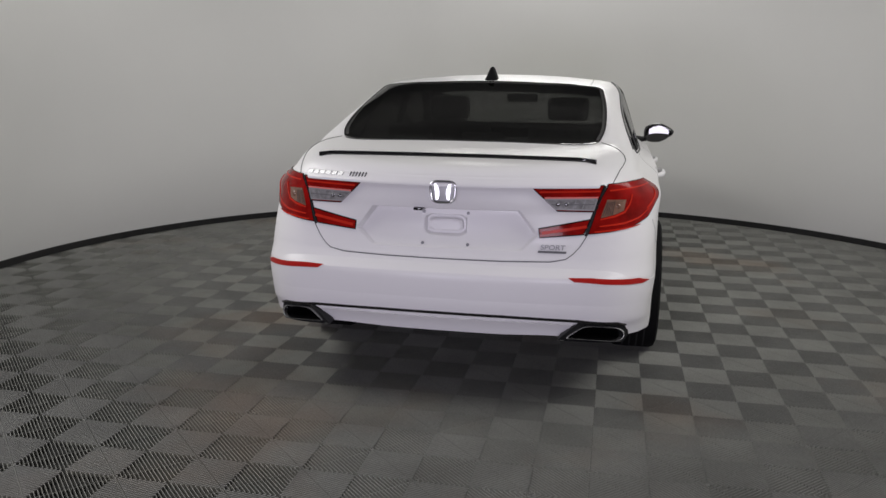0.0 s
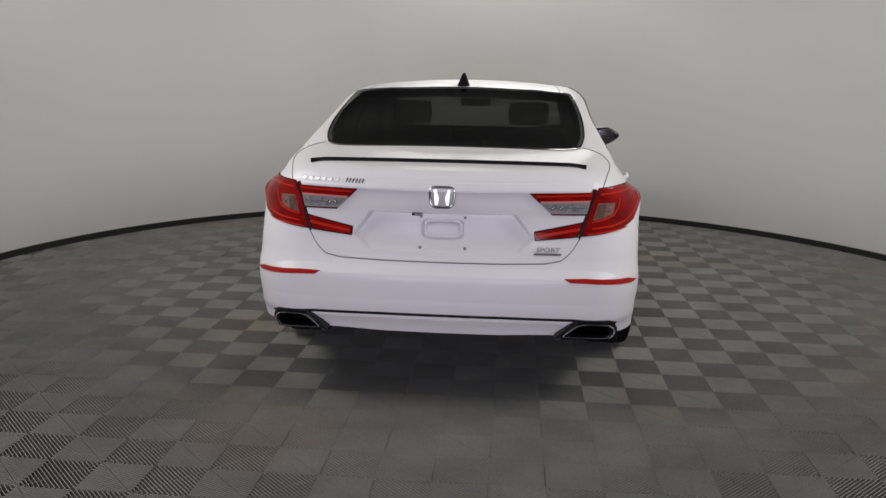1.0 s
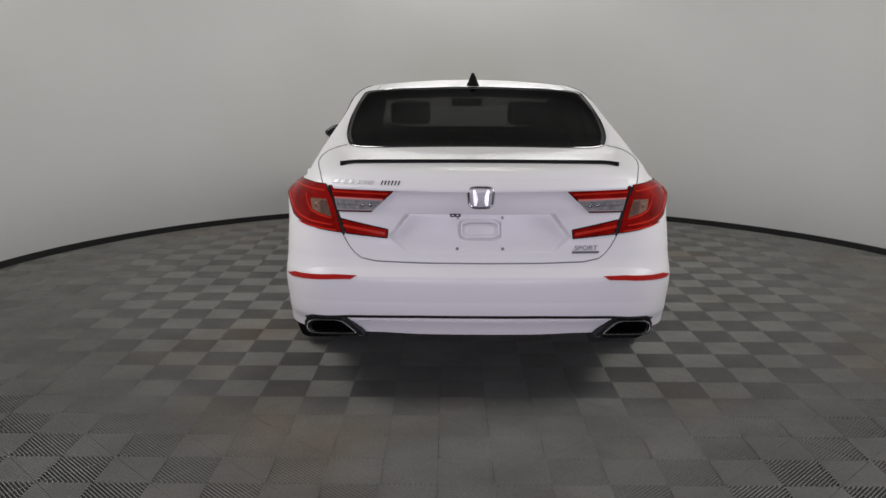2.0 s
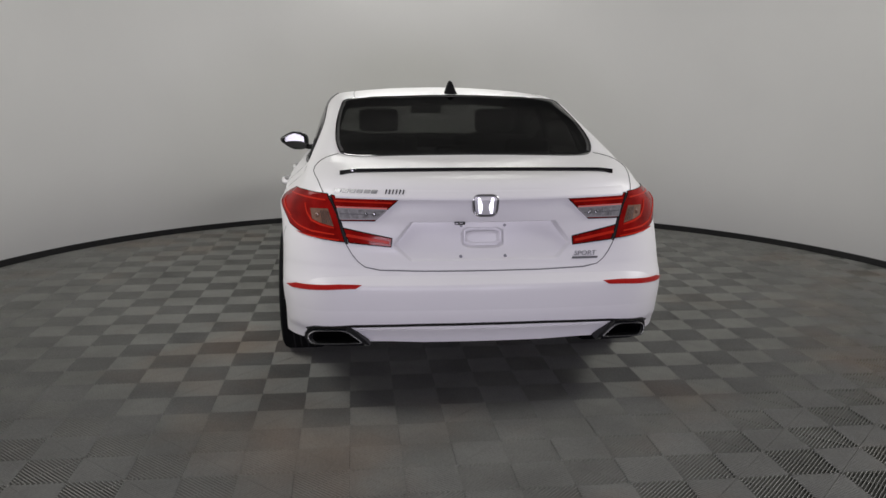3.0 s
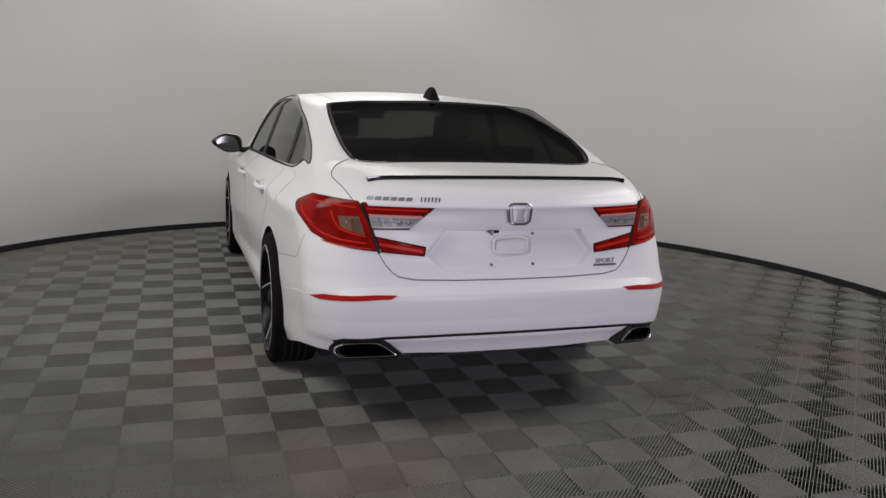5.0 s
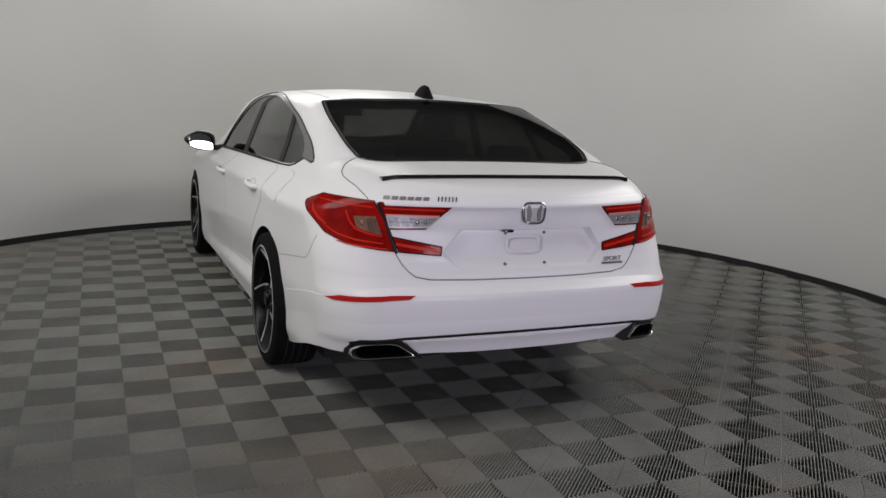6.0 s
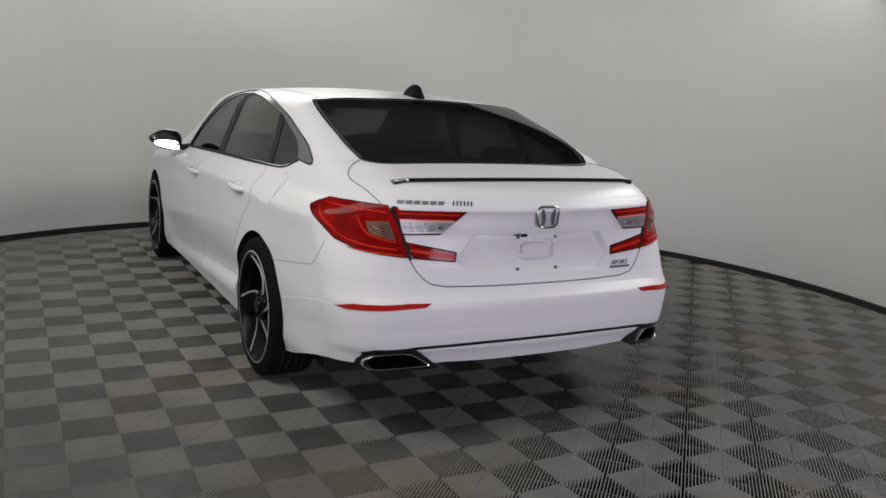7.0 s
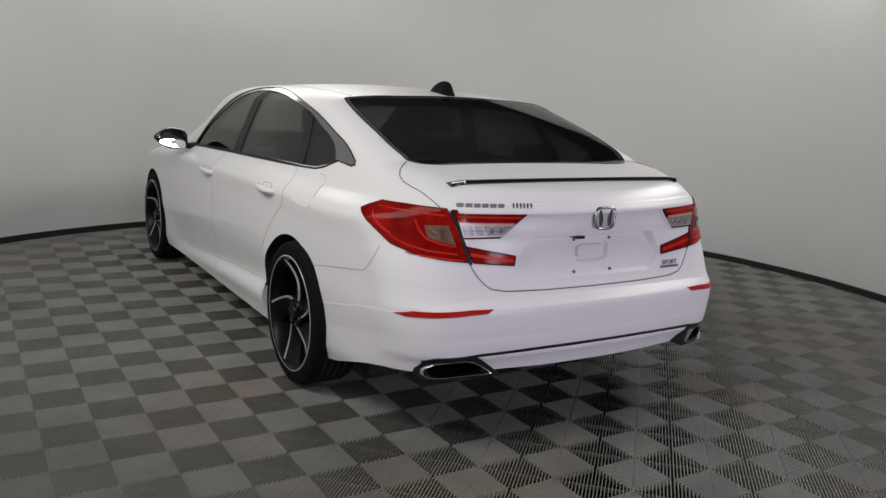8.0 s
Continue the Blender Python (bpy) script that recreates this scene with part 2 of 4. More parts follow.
tail_y = curve([0.20, 0.30, 0.335, 0.39, 0.42, 0.50, 0.585, 0.604, 0.612, 0.630, 0.66, 0.69, 0.75, 0.86, 0.93, 0.972, 0.984, 0.992, 1.01, 1.04, 1.10],
               [0.16, 0.1, 0.06, 0.035, 0.012, 0.0, 0.003, 0.006, 0.010, 0.025, 0.046, 0.062, 0.075, 0.062, 0.044, 0.033, 0.030, 0.032, 0.040, 0.060, 0.11])
tail_bow = curve([0.3, 0.6, 0.7, 0.97, 1.1], [0.1113, 0.106, 0.0791, 0.315, 0.3683])
top_z = curve([0.0, 0.10, 0.2, 0.4, 0.6, 0.66, 0.95, 1.25, 1.32, 1.4, 1.8, 2.2, 2.6, 2.95, 3.35, 3.75, 3.95, 4.4, 4.7, 4.85, 4.92],
              [1.045, 1.062, 1.078, 1.1017, 1.1334, 1.1681, 1.2987, 1.3987, 1.4165, 1.4250, 1.444, 1.45, 1.44, 1.412, 1.235, 1.045, 1.01, 0.935, 0.84, 0.72, 0.5])
crown = curve([0.0, 0.5, 0.8, 1.3, 2.6, 3.2, 3.8, 4.5], [0.05, -0.0239, 0.0508, 0.1142, 0.10, 0.12, 0.10, 0.12])
half_w = curve([0.0, 0.3, 0.6, 1.1, 1.7, 2.4, 3.2, 3.9, 4.4, 4.9], [0.8597, 0.8605, 0.8828, 0.8965, 0.9145, 0.919, 0.925, 0.935, 0.925, 0.87])
belt_z = curve([0.0, 0.6, 1.0, 1.6, 2.4, 3.4, 4.9], [1.0475, 1.0078, 0.9958, 1.0107, 1.0, 0.985, 0.9])
side_in = curve([0.15, 0.22, 0.30, 0.42, 0.55, 0.66, 0.80, 0.90, 1.0], [0.06, 0.0466, 0.026, 0.023, 0.0137, 0.0175, 0.0176, 0.0116, 0.1092])
lean = curve([0.0, 0.7, 1.2, 2.0, 3.0, 3.6, 4.9], [0.9151, 0.3892, 0.3981, 0.2881, 0.317, 0.6, 0.8])
sill_z = curve([0.0, 0.25, 0.9, 1.5, 3.4, 4.9], [0.350, 0.345, 0.205, 0.19, 0.19, 0.20])
nose_y = curve([0.18, 0.3, 0.5, 0.7, 0.8, 0.9, 1.1], [4.95, 5.02, 5.05, 5.01, 4.93, 4.75, 4.45])


KY, KZ = 0.955, 0.950
break_z = curve([1.5, 1.835, 2.165, 2.516, 2.873, 3.241, 3.6], [0.622, 0.606, 0.584, 0.551, 0.507, 0.463, 0.41])   # crease across the doors
sill_line = curve([1.5, 1.95, 2.2, 2.42, 2.66, 2.92, 3.4], [0.383, 0.356, 0.338, 0.320, 0.302, 0.281, 0.25])


def form(x, y, z):
    """Below nought inside the car's body, above it outside."""
    zu, zs = break_z(y), sill_line(y)
    scoop = np.clip((zu - z) / (zu - zs), 0, 1) * (1 - step01(zs - z, -0.012, 0.075))
    scoop = scoop * step01(y, 1.42, 1.60) * (1 - step01(y, 3.2, 3.55))
    y, z = y / KY, z / KZ
    ax = np.abs(x)
    zb = belt_z(y)
    below = half_w(y) - side_in(np.minimum(z - (zb - 1.0), 1.0))
    above = np.maximum(z - zb, 0)
    below = below - 0.038 * scoop
    side = ax - (below - above * lean(y) - 0.12 * above ** 2)
    side = side / (1 + 0.25 * step01(z, zb - 0.02, zb + 0.06))
    rear = tail_y(z) + tail_bow(z) * x * x - y
    front = y - nose_y(z) + 0.22 * x * x
    slope = (top_z(y + 0.02) - top_z(y - 0.02)) / 0.04
    top = (z - top_z(y) + crown(y) * x * x) / np.sqrt(1 + slope * slope)
    f = rmax(side, rear, 0.254 - 0.0503 * step01(z, 0.95, 1.05))
    f = rmax(f, front, 0.32)
    edge = 0.03 + 0.045 * step01(y, 0.12, 0.45) - 0.01 * step01(y, 0.9, 1.4)
    f = rmax(f, top, edge)
    f = rmax(f, (sill_z(y) - 0.09 - z) * 0.95, 0.02)
    return f


def solve_on(origin, way, inset=0.0, far=2.6):
    """Where rays from inside the body leave it: arrays of places."""
    lo = np.zeros(len(origin))
    hi = np.full(len(origin), far)
    for _ in range(34):
        mid = (lo + hi) / 2
        p = origin + mid[:, None] * way
        inside = form(p[:, 0], p[:, 1], p[:, 2]) < -inset
        lo, hi = np.where(inside, mid, lo), np.where(inside, hi, mid)
    return origin + ((lo + hi) / 2)[:, None] * way


def outward(p):
    e = 0.004
    g = np.stack([form(*(p + e * np.eye(3)[k]).T) - form(*(p - e * np.eye(3)[k]).T) for k in range(3)], 1)
    return g / np.maximum(np.linalg.norm(g, axis=1), 1e-9)[:, None]


def lay(axis, uv, sign=1):
    """Places on the body under flat coordinates: rear (x, z), side (y, z), top (x, y), corner (degrees from the tail, z)."""
    uv = np.asarray(uv, float).reshape(-1, 2)
    u, v = uv.T
    o, w = np.zeros((len(u), 3)), np.zeros((len(u), 3))
    if axis == "rear":
        o[:, 0], o[:, 1], o[:, 2], w[:, 1] = u, 0.9, v, -1
    elif axis == "side":
        o[:, 0], o[:, 1], o[:, 2], w[:, 0] = 0.0, u, v, sign
    elif axis == "top":
        o[:, 0], o[:, 1], o[:, 2], w[:, 2] = u, v, 0.6, 1
    elif axis == "wrap":
        a = np.maximum(np.abs(u) - 0.4, 0) / 0.42
        o[:, 0], o[:, 1], o[:, 2] = np.clip(u, -0.4, 0.4), 0.55, v
        w[:, 0], w[:, 1] = np.sign(u) * np.sin(a), -np.cos(a)
    elif axis == "corner":
        a = np.radians(u)
        o[:, 0], o[:, 1], o[:, 2] = sign * 0.40, 0.55, v
        w[:, 0], w[:, 1] = sign * np.sin(a), -np.cos(a)
    return solve_on(o, w)

def body_form(x, y, z):
    """The form with a shallow well under the trunk lid's panel."""
    f = form(x, y, z)
    well = step01(0.545 - 0.35 * (0.90 - z) - np.abs(x), 0, 0.05) * step01(z, 0.67, 0.71) * step01(0.936 - z, 0, 0.020) * step01(0.5 - y, 0, 0.1)
    return f + 0.075 * well


def solve_with(fn, origin, way, inset=0.0, far=2.6):
    lo, hi = np.zeros(len(origin)), np.full(len(origin), far)
    for _ in range(34):
        mid = (lo + hi) / 2
        p = origin + mid[:, None] * way
        inside = fn(p[:, 0], p[:, 1], p[:, 2]) < -inset
        lo, hi = np.where(inside, mid, lo), np.where(inside, hi, mid)
    return origin + ((lo + hi) / 2)[:, None] * way


def shell_mesh(name, inset, nv=250):
    """The body's skin as a closed capsule of rings, tail to nose."""
    zc, ya, yb = 0.62, 0.62, 4.25
    rows = [(ya, -math.cos(radians(a)), math.sin(radians(a))) for a in np.linspace(0, 90, 110)[1:-1]]
    rows += [(y, 0.0, 1.0) for y in np.linspace(ya, yb, 190)]
    rows += [(yb, math.cos(radians(a)), math.sin(radians(a))) for a in np.linspace(90, 0, 40)[1:-1]]
    th = np.linspace(0, 2 * math.pi, nv, endpoint=False)
    th = th + 0.27 * np.sin(2 * th)          # closer rows on the sides
    r = np.array(rows)
    o = np.zeros((len(rows), nv, 3))
    w = np.zeros((len(rows), nv, 3))
    o[:, :, 1], o[:, :, 2] = r[:, :1], zc
    w[:, :, 0], w[:, :, 1], w[:, :, 2] = r[:, 2:] * np.sin(th), r[:, 1:2], r[:, 2:] * np.cos(th)
    o = np.vstack([o.reshape(-1, 3), [(0, ya, zc), (0, yb, zc)]])
    w = np.vstack([w.reshape(-1, 3), [(0, -1, 0), (0, 1, 0)]])
    p = solve_with(body_form, o, w, inset)
    n = len(rows)
    faces = [(i * nv + j, i * nv + (j + 1) % nv, (i + 1) * nv + (j + 1) % nv, (i + 1) * nv + j) for i in range(n - 1) for j in range(nv)]
    faces += [(n * nv, (j + 1) % nv, j) for j in range(nv)]
    faces += [(n * nv + 1, (n - 1) * nv + j, (n - 1) * nv + (j + 1) % nv) for j in range(nv)]
    me = bpy.data.meshes.new(name)
    me.from_pydata(p.tolist(), [], faces)
    me.update()
    bm = bmesh.new()
    bm.from_mesh(me)
    bmesh.ops.recalc_face_normals(bm, faces=bm.faces)
    bm.to_mesh(me)
    bm.free()
    return me


def dense(outline, step=0.03, closed=True):
    """The outline with points no further apart than step."""
    out = []
    n = len(outline)
    for i in range(n if closed else n - 1):
        a, b = np.array(outline[i], float), np.array(outline[(i + 1) % n], float)
        k = max(1, int(np.ceil(np.linalg.norm((b - a)) / step)))
        out += [tuple(a + (b - a) * q / k) for q in range(k)]
    if not closed:
        out.append(tuple(outline[-1]))
    return out


def rounded(outline, times=2, keep=0.22):
    """Cuts the corners of an outline, to round them."""
    for _ in range(times):
        new_line = []
        n = len(outline)
        for i in range(n):
            a, b = np.array(outline[i], float), np.array(outline[(i + 1) % n], float)
            new_line += [tuple(a + (b - a) * keep), tuple(b + (a - b) * keep)]
        outline = new_line
    return outline


def prism(outline, axis, lo, hi):
    """A closed solid: the outline pushed along x, y or z."""
    bm = bmesh.new()
    put = {"x": lambda u, v, h: (h, u, v), "y": lambda u, v, h: (u, h, v), "z": lambda u, v, h: (u, v, h)}[axis]
    a = [bm.verts.new(put(u, v, lo)) for u, v in outline]
    b = [bm.verts.new(put(u, v, hi)) for u, v in outline]
    n = len(outline)
    for i in range(n):
        bm.faces.new((a[i], a[(i + 1) % n], b[(i + 1) % n], b[i]))
    bm.faces.new(a[::-1]), bm.faces.new(b)
    bmesh.ops.recalc_face_normals(bm, faces=bm.faces)
    return bm


def temp(bm):
    me = bpy.data.meshes.new("cutter")
    bm.to_mesh(me)
    bm.free()
    return new("cutter", me)


def circle(cy, cz, r, n=48, squash=1.0):
    return [(cy + r * squash * math.cos(2 * math.pi * i / n), cz + r * math.sin(2 * math.pi * i / n)) for i in range(n)]


# outlines, in the car's metres
REAR_GLASS = [(0, 1.213), (0.28, 1.220), (0.40, 1.244), (0.52, 1.262), (0.566, 1.268), (0.582, 1.255), (0.600, 1.10), (0.611, 0.95), (0.615, 0.80), (0.614, 0.70), (0.607, 0.635), (0.592, 0.582), (0.568, 0.543), (0.53, 0.524), (0.46, 0.523), (0.35, 0.541), (0.2, 0.553), (0, 0.558)]
REAR_GLASS = REAR_GLASS + [(-x, y) for x, y in REAR_GLASS[-2:0:-1]]
WINDSCREEN = [(0, 2.72), (0.35, 2.70), (0.55, 2.66), (0.66, 3.35), (0.4, 3.50), (0, 3.54)]
WINDSCREEN = WINDSCREEN + [(-x, y) for x, y in WINDSCREEN[-2:0:-1]]
arch_z = curve([0.772, 0.90, 1.11, 1.40, 1.66, 1.86, 2.08, 2.28, 2.46, 2.60, 2.75, 2.90, 3.02, 3.09], [1.048, 1.101, 1.158, 1.240, 1.292, 1.317, 1.3275, 1.321, 1.293, 1.253, 1.194, 1.113, 1.030, 0.945])


def arch(y0, y1, off=0.0, n=24):
    """Points along the upper edge of the side windows."""
    return [(float(y), float(arch_z(y)) + off) for y in np.linspace(y0, y1, n)]


DLO = [(3.10, 0.936), (2.44, 0.960), (1.74, 0.979), (1.26, 0.988), (1.14, 0.993), (1.06, 1.008), (0.946, 1.049), (0.80, 1.041)] + arch(0.772, 3.08, 0.0, 40)
TAILPIPE_HOLE = [(0.484, 0.340), (0.550, 0.393), (0.572, 0.403), (0.698, 0.391), (0.732, 0.379), (0.753, 0.348), (0.762, 0.20), (0.484, 0.20)]
WHEEL_R, REAR_Y, FRONT_Y, ARCH_R = 0.334, 1.075, 3.95, 0.378


def make_body():
    outer = new("body", shell_mesh("body", 0.0))
    inner = new("cutter", shell_mesh("cutter", 0.045))
    cutters = [inner]
    cutters.append(temp(prism([(x * 0.975, 0.9 + (y - 0.9) * 0.955) for x, y in dense(REAR_GLASS, 0.08)], "z", 0.88, 1.7)))
    cutters.append(temp(prism(WINDSCREEN, "z", 0.80, 1.7)))
    for s in (1, -1):
        cutters.append(temp(prism([(s * x, z) for x, z in TAILPIPE_HOLE], "y", -0.2, 0.40)))
        hole = [(y, z + 0.006 if z < 1.03 else z - 0.006) for y, z in DLO]
        cutters.append(temp(prism(hole, "x", 0.40 * s, 1.2 * s)))
        for cy in (REAR_Y + 0.075, FRONT_Y + 0.02):
            cutters.append(temp(prism(circle(cy, 0.305, ARCH_R), "x", 0.60 * s, 1.2 * s)))
    low = [(-0.3, 0.0)] + [(y * KY, float(sill_z(y)) * KZ) for y in np.linspace(-0.2, 5.3, 56)] + [(5.4, 0.0)]
    cutters.append(temp(prism(low, "x", -1.2, 1.2)))
    for c in cutters:
        m = outer.modifiers.new("cut", "BOOLEAN")
        m.operation, m.object, m.solver = "DIFFERENCE", c, "EXACT"
    dg = bpy.context.evaluated_depsgraph_get()
    me = bpy.data.meshes.new_from_object(outer.evaluated_get(dg))
    outer.modifiers.clear()
    old = outer.data
    outer.data = me
    bpy.data.meshes.remove(old)
    for c in cutters:
        d = c.data
        bpy.data.objects.remove(c)
        bpy.data.meshes.remove(d)
    me.name = "body"
    me.materials.clear()
    me.materials.append(PAINT)
    me.materials.append(FABRIC)
    mid = np.zeros(len(me.polygons) * 3)
    me.polygons.foreach_get("center", mid)
    mid = mid.reshape(-1, 3)
    lining = (form(mid[:, 0], mid[:, 1], mid[:, 2]) < -0.014) & (mid[:, 2] > 0.35) & (mid[:, 1] > 0.50)
    me.polygons.foreach_set("material_index", lining.astype(np.int32))
    me.polygons.foreach_set("use_smooth", [True] * len(me.polygons))
    me.set_sharp_from_angle(angle=radians(40))
    outer.parent = car
    return outer


car = empty("car", pose(CX, Y0, 0))
tagged(car, "white four-door saloon car with dark tinted windows on grey floor tiles", "car")
body = make_body()
tagged(body, "pearl white painted body shell with a dark lining")


# ---- sheets and strips laid on the body ----
def edge_distance(outline, uv):
    """How far inside an outline (above nought) or outside it points lie."""
    uv = np.asarray(uv, float)
    best = np.full(len(uv), 9.0)
    inside = np.zeros(len(uv), bool)
    n = len(outline)
    for i in range(n):
        a, b = np.array(outline[i], float), np.array(outline[(i + 1) % n], float)
        d = b - a
        t = np.clip(((uv - a) @ d) / max(d @ d, 1e-12), 0, 1)
        best = np.minimum(best, np.linalg.norm(uv - a - t[:, None] * d, axis=1))
        cross = (a[1] > uv[:, 1]) != (b[1] > uv[:, 1])
        inside ^= cross & (uv[:, 0] < d[0] * (uv[:, 1] - a[1]) / (d[1] if abs(d[1]) > 1e-12 else 1e-12) + a[0])
    return np.where(inside, best, -best)


def sheet(outline, axis, step=0.03, lift=0.003, depth=0.006, sign=1, sink=None, steps=None):
    """A panel of the outline's shape that follows the body, lift above it and depth thick. sink(uv): how deep it is pressed in."""
    bm = bmesh.new()
    flat = [bm.verts.new((u, v, 0)) for u, v in outline]
    bm.faces.new(flat)
    us, vs = [p[0] for p in outline], [p[1] for p in outline]
    su, sv = steps or (step, step)
    for lo, hi, s, no in ((min(us), max(us), su, (1, 0, 0)), (min(vs), max(vs), sv, (0, 1, 0))):
        for c in np.arange(lo + s, hi - s * 0.3, s):
            bmesh.ops.bisect_plane(bm, geom=bm.verts[:] + bm.edges[:] + bm.faces[:], dist=1e-5, plane_co=(c * no[0], c * no[1], 0), plane_no=no)
    bm.verts.ensure_lookup_table()
    uv = np.array([(v.co.x, v.co.y) for v in bm.verts])
    p = lay(axis, uv, sign)
    n = outward(p)
    off = np.full(len(uv), lift)
    if sink is not None:
        off = off - sink(uv)
    q = p + n * off[:, None]
    if depth:
        made = bmesh.ops.extrude_face_region(bm, geom=bm.faces[:])
        extra = [g for g in made["geom"] if isinstance(g, bmesh.types.BMVert)]
        order = {(round(a, 6), round(b, 6)): i for i, (a, b) in enumerate(uv)}
        where = [order[(round(v.co.x, 6), round(v.co.y, 6))] for v in extra]
        base = [v for v in bm.verts if v not in set(extra)]
        back = [order[(round(v.co.x, 6), round(v.co.y, 6))] for v in base]
        for v, i in zip(extra, where):
            v.co = q[i]
        for v, i in zip(base, back):
            v.co = q[i] - n[i] * depth
    else:
        for v, c in zip(bm.verts, q):
            v.co = c
    return bm


def strip(path, axis, width=0.004, lift=0.0012, step=0.012, sign=1, bm=None, drop=0.004, sink=None):
    """A narrow band along a path on the body."""
    bm = bm or bmesh.new()
    flat = np.array(dense(path, step, False))
    pts = lay(axis, flat, sign)
    n = outward(pts)
    if sink is not None:
        pts = pts - n * sink(flat)[:, None]
    t = np.gradient(pts, axis=0)
    t /= np.maximum(np.linalg.norm(t, axis=1), 1e-9)[:, None]
    b = np.cross(n, t)
    ws = np.full(len(pts), width) if np.isscalar(width) else np.interp(np.linspace(0, 1, len(pts)), np.linspace(0, 1, len(width)), width)
    rows = []
    for c, nn, bb, w in zip(pts, n, b, ws):
        top, low = c + nn * lift, c - nn * drop
        rows.append([bm.verts.new(v) for v in (low - bb * w / 2, top - bb * w / 2, top + bb * w / 2, low + bb * w / 2)])
    for a, c in zip(rows, rows[1:]):
        for k in range(3):
            bm.faces.new((a[k], a[k + 1], c[k + 1], c[k]))
    bm.faces.new(rows[0]), bm.faces.new(rows[-1][::-1])
    return bm


def mirrored(outline, s):
    return [(s * u, v) for u, v in outline]


# windows
part("rear_window", sheet(dense(rounded(REAR_GLASS, 1), 0.06), "top", 0.04, 0.003, 0.004), GLASS, car, "dark tinted rear window glass")
part("windscreen", sheet(dense(WINDSCREEN, 0.08), "top", 0.06, -0.002, 0.004), FRONTGLASS, car, "clear windscreen")
RG_EDGE = dense(rounded(REAR_GLASS, 1), 0.03)
part("window_seal", strip(RG_EDGE + RG_EDGE[:1], "top", 0.006, 0.0045), GLOSSBLACK, car, "black seal round the rear window")

FRONT_PANE = [(3.10, 0.938), (2.44, 0.962), (2.27, 0.967), (2.235, 1.15)] + arch(2.20, 3.07, -0.004)
REAR_PANE = [(2.19, 0.969), (1.74, 0.981), (1.325, 0.989), (1.35, 1.08), (1.44, 1.236)] + arch(1.47, 2.13, -0.005) + [(2.16, 1.15)]
QUARTER_PANE = [(1.285, 0.990), (1.14, 0.995), (1.06, 1.010), (0.985, 1.036), (0.985, 1.075), (1.02, 1.105), (1.12, 1.143), (1.385, 1.220), (1.31, 1.08)]
CHROME_TRIM = [(0.946, 1.046), (0.80, 1.038), (0.768, 1.046)] + arch(0.785, 2.10, 0.006, 30) + arch(2.10, 1.40, -0.010, 16) + [(1.25, 1.178), (1.12, 1.140), (1.04, 1.108), (0.99, 1.077), (0.968, 1.045)]
for s, side in ((-1, "left"), (1, "right")):
    part("front_door_window", sheet(dense(FRONT_PANE, 0.08), "side", 0.06, -0.004, 0.004, s), SIDEGLASS, car, "dark tinted front door glass")
    part("rear_door_window", sheet(dense(REAR_PANE, 0.08), "side", 0.06, -0.004, 0.004, s), SIDEGLASS, car, "dark tinted rear door glass")
    part("quarter_window", sheet(dense(QUARTER_PANE, 0.08), "side", 0.06, -0.004, 0.004, s), SIDEGLASS, car, "dark tinted quarter glass")
    part("door_pillar", sheet([(2.305, 0.963), (2.185, 0.967), (2.155, 1.15), (2.115, 1.324), (2.235, 1.323), (2.27, 1.15)], "side", 0.05, -0.001, 0.02, s), SATINBLACK, car, "black pillar between the door windows")
    part("window_divider", sheet([(1.335, 0.986), (1.275, 0.988), (1.30, 1.08), (1.38, 1.218), (1.455, 1.250), (1.36, 1.08)], "side", 0.05, -0.001, 0.02, s), SATINBLACK, car, "black divider before the quarter window")
    part("window_trim", sheet(CHROME_TRIM, "side", 0.04, 0.004, 0.012, s), DARKCHROME, car, "grey metal trim above the side windows")
    part("roof_seal", strip(arch(3.09, 0.775, 0.0075, 48), "side", [0.022, 0.016, 0.010, 0.006, 0.005, 0.005, 0.005], 0.005, sign=s), SATINBLACK, car, "black seal along the window arch")
    part("belt_seal", strip([(3.14, 0.933), (2.44, 0.958), (1.74, 0.977), (1.26, 0.986), (1.13, 0.991), (1.05, 1.007), (0.94, 1.045), (0.80, 1.037), (0.766, 1.046)], "side", [0.016, 0.016, 0.016, 0.016, 0.008, 0.007], 0.004, sign=s), SATINBLACK, car, "black belt seal under the side windows")

# trunk lid panel with the pressed-in place for a plate
PLATE = [(-0.378, 0.738), (-0.302, 0.838), (0.302, 0.838), (0.378, 0.738), (0.312, 0.673), (-0.302, 0.671)]
LID = [(0.612, 0.983), (0.618, 0.965), (0.616, 0.95), (0.604, 0.928), (0.588, 0.830), (0.569, 0.750), (0.541, 0.703), (0.516, 0.675), (0.489, 0.654), (0.428, 0.642), (0.25, 0.637), (0, 0.636)]
LID = LID + [(-x, z) for x, z in LID[-2::-1]]
POCKET = rounded([(-0.088, 0.721), (0.088, 0.721), (0.088, 0.804), (-0.088, 0.804)], 2, 0.16)
BOSS = rounded([(-0.066, 0.743), (0.066, 0.743), (0.066, 0.783), (-0.066, 0.783)], 2, 0.16)


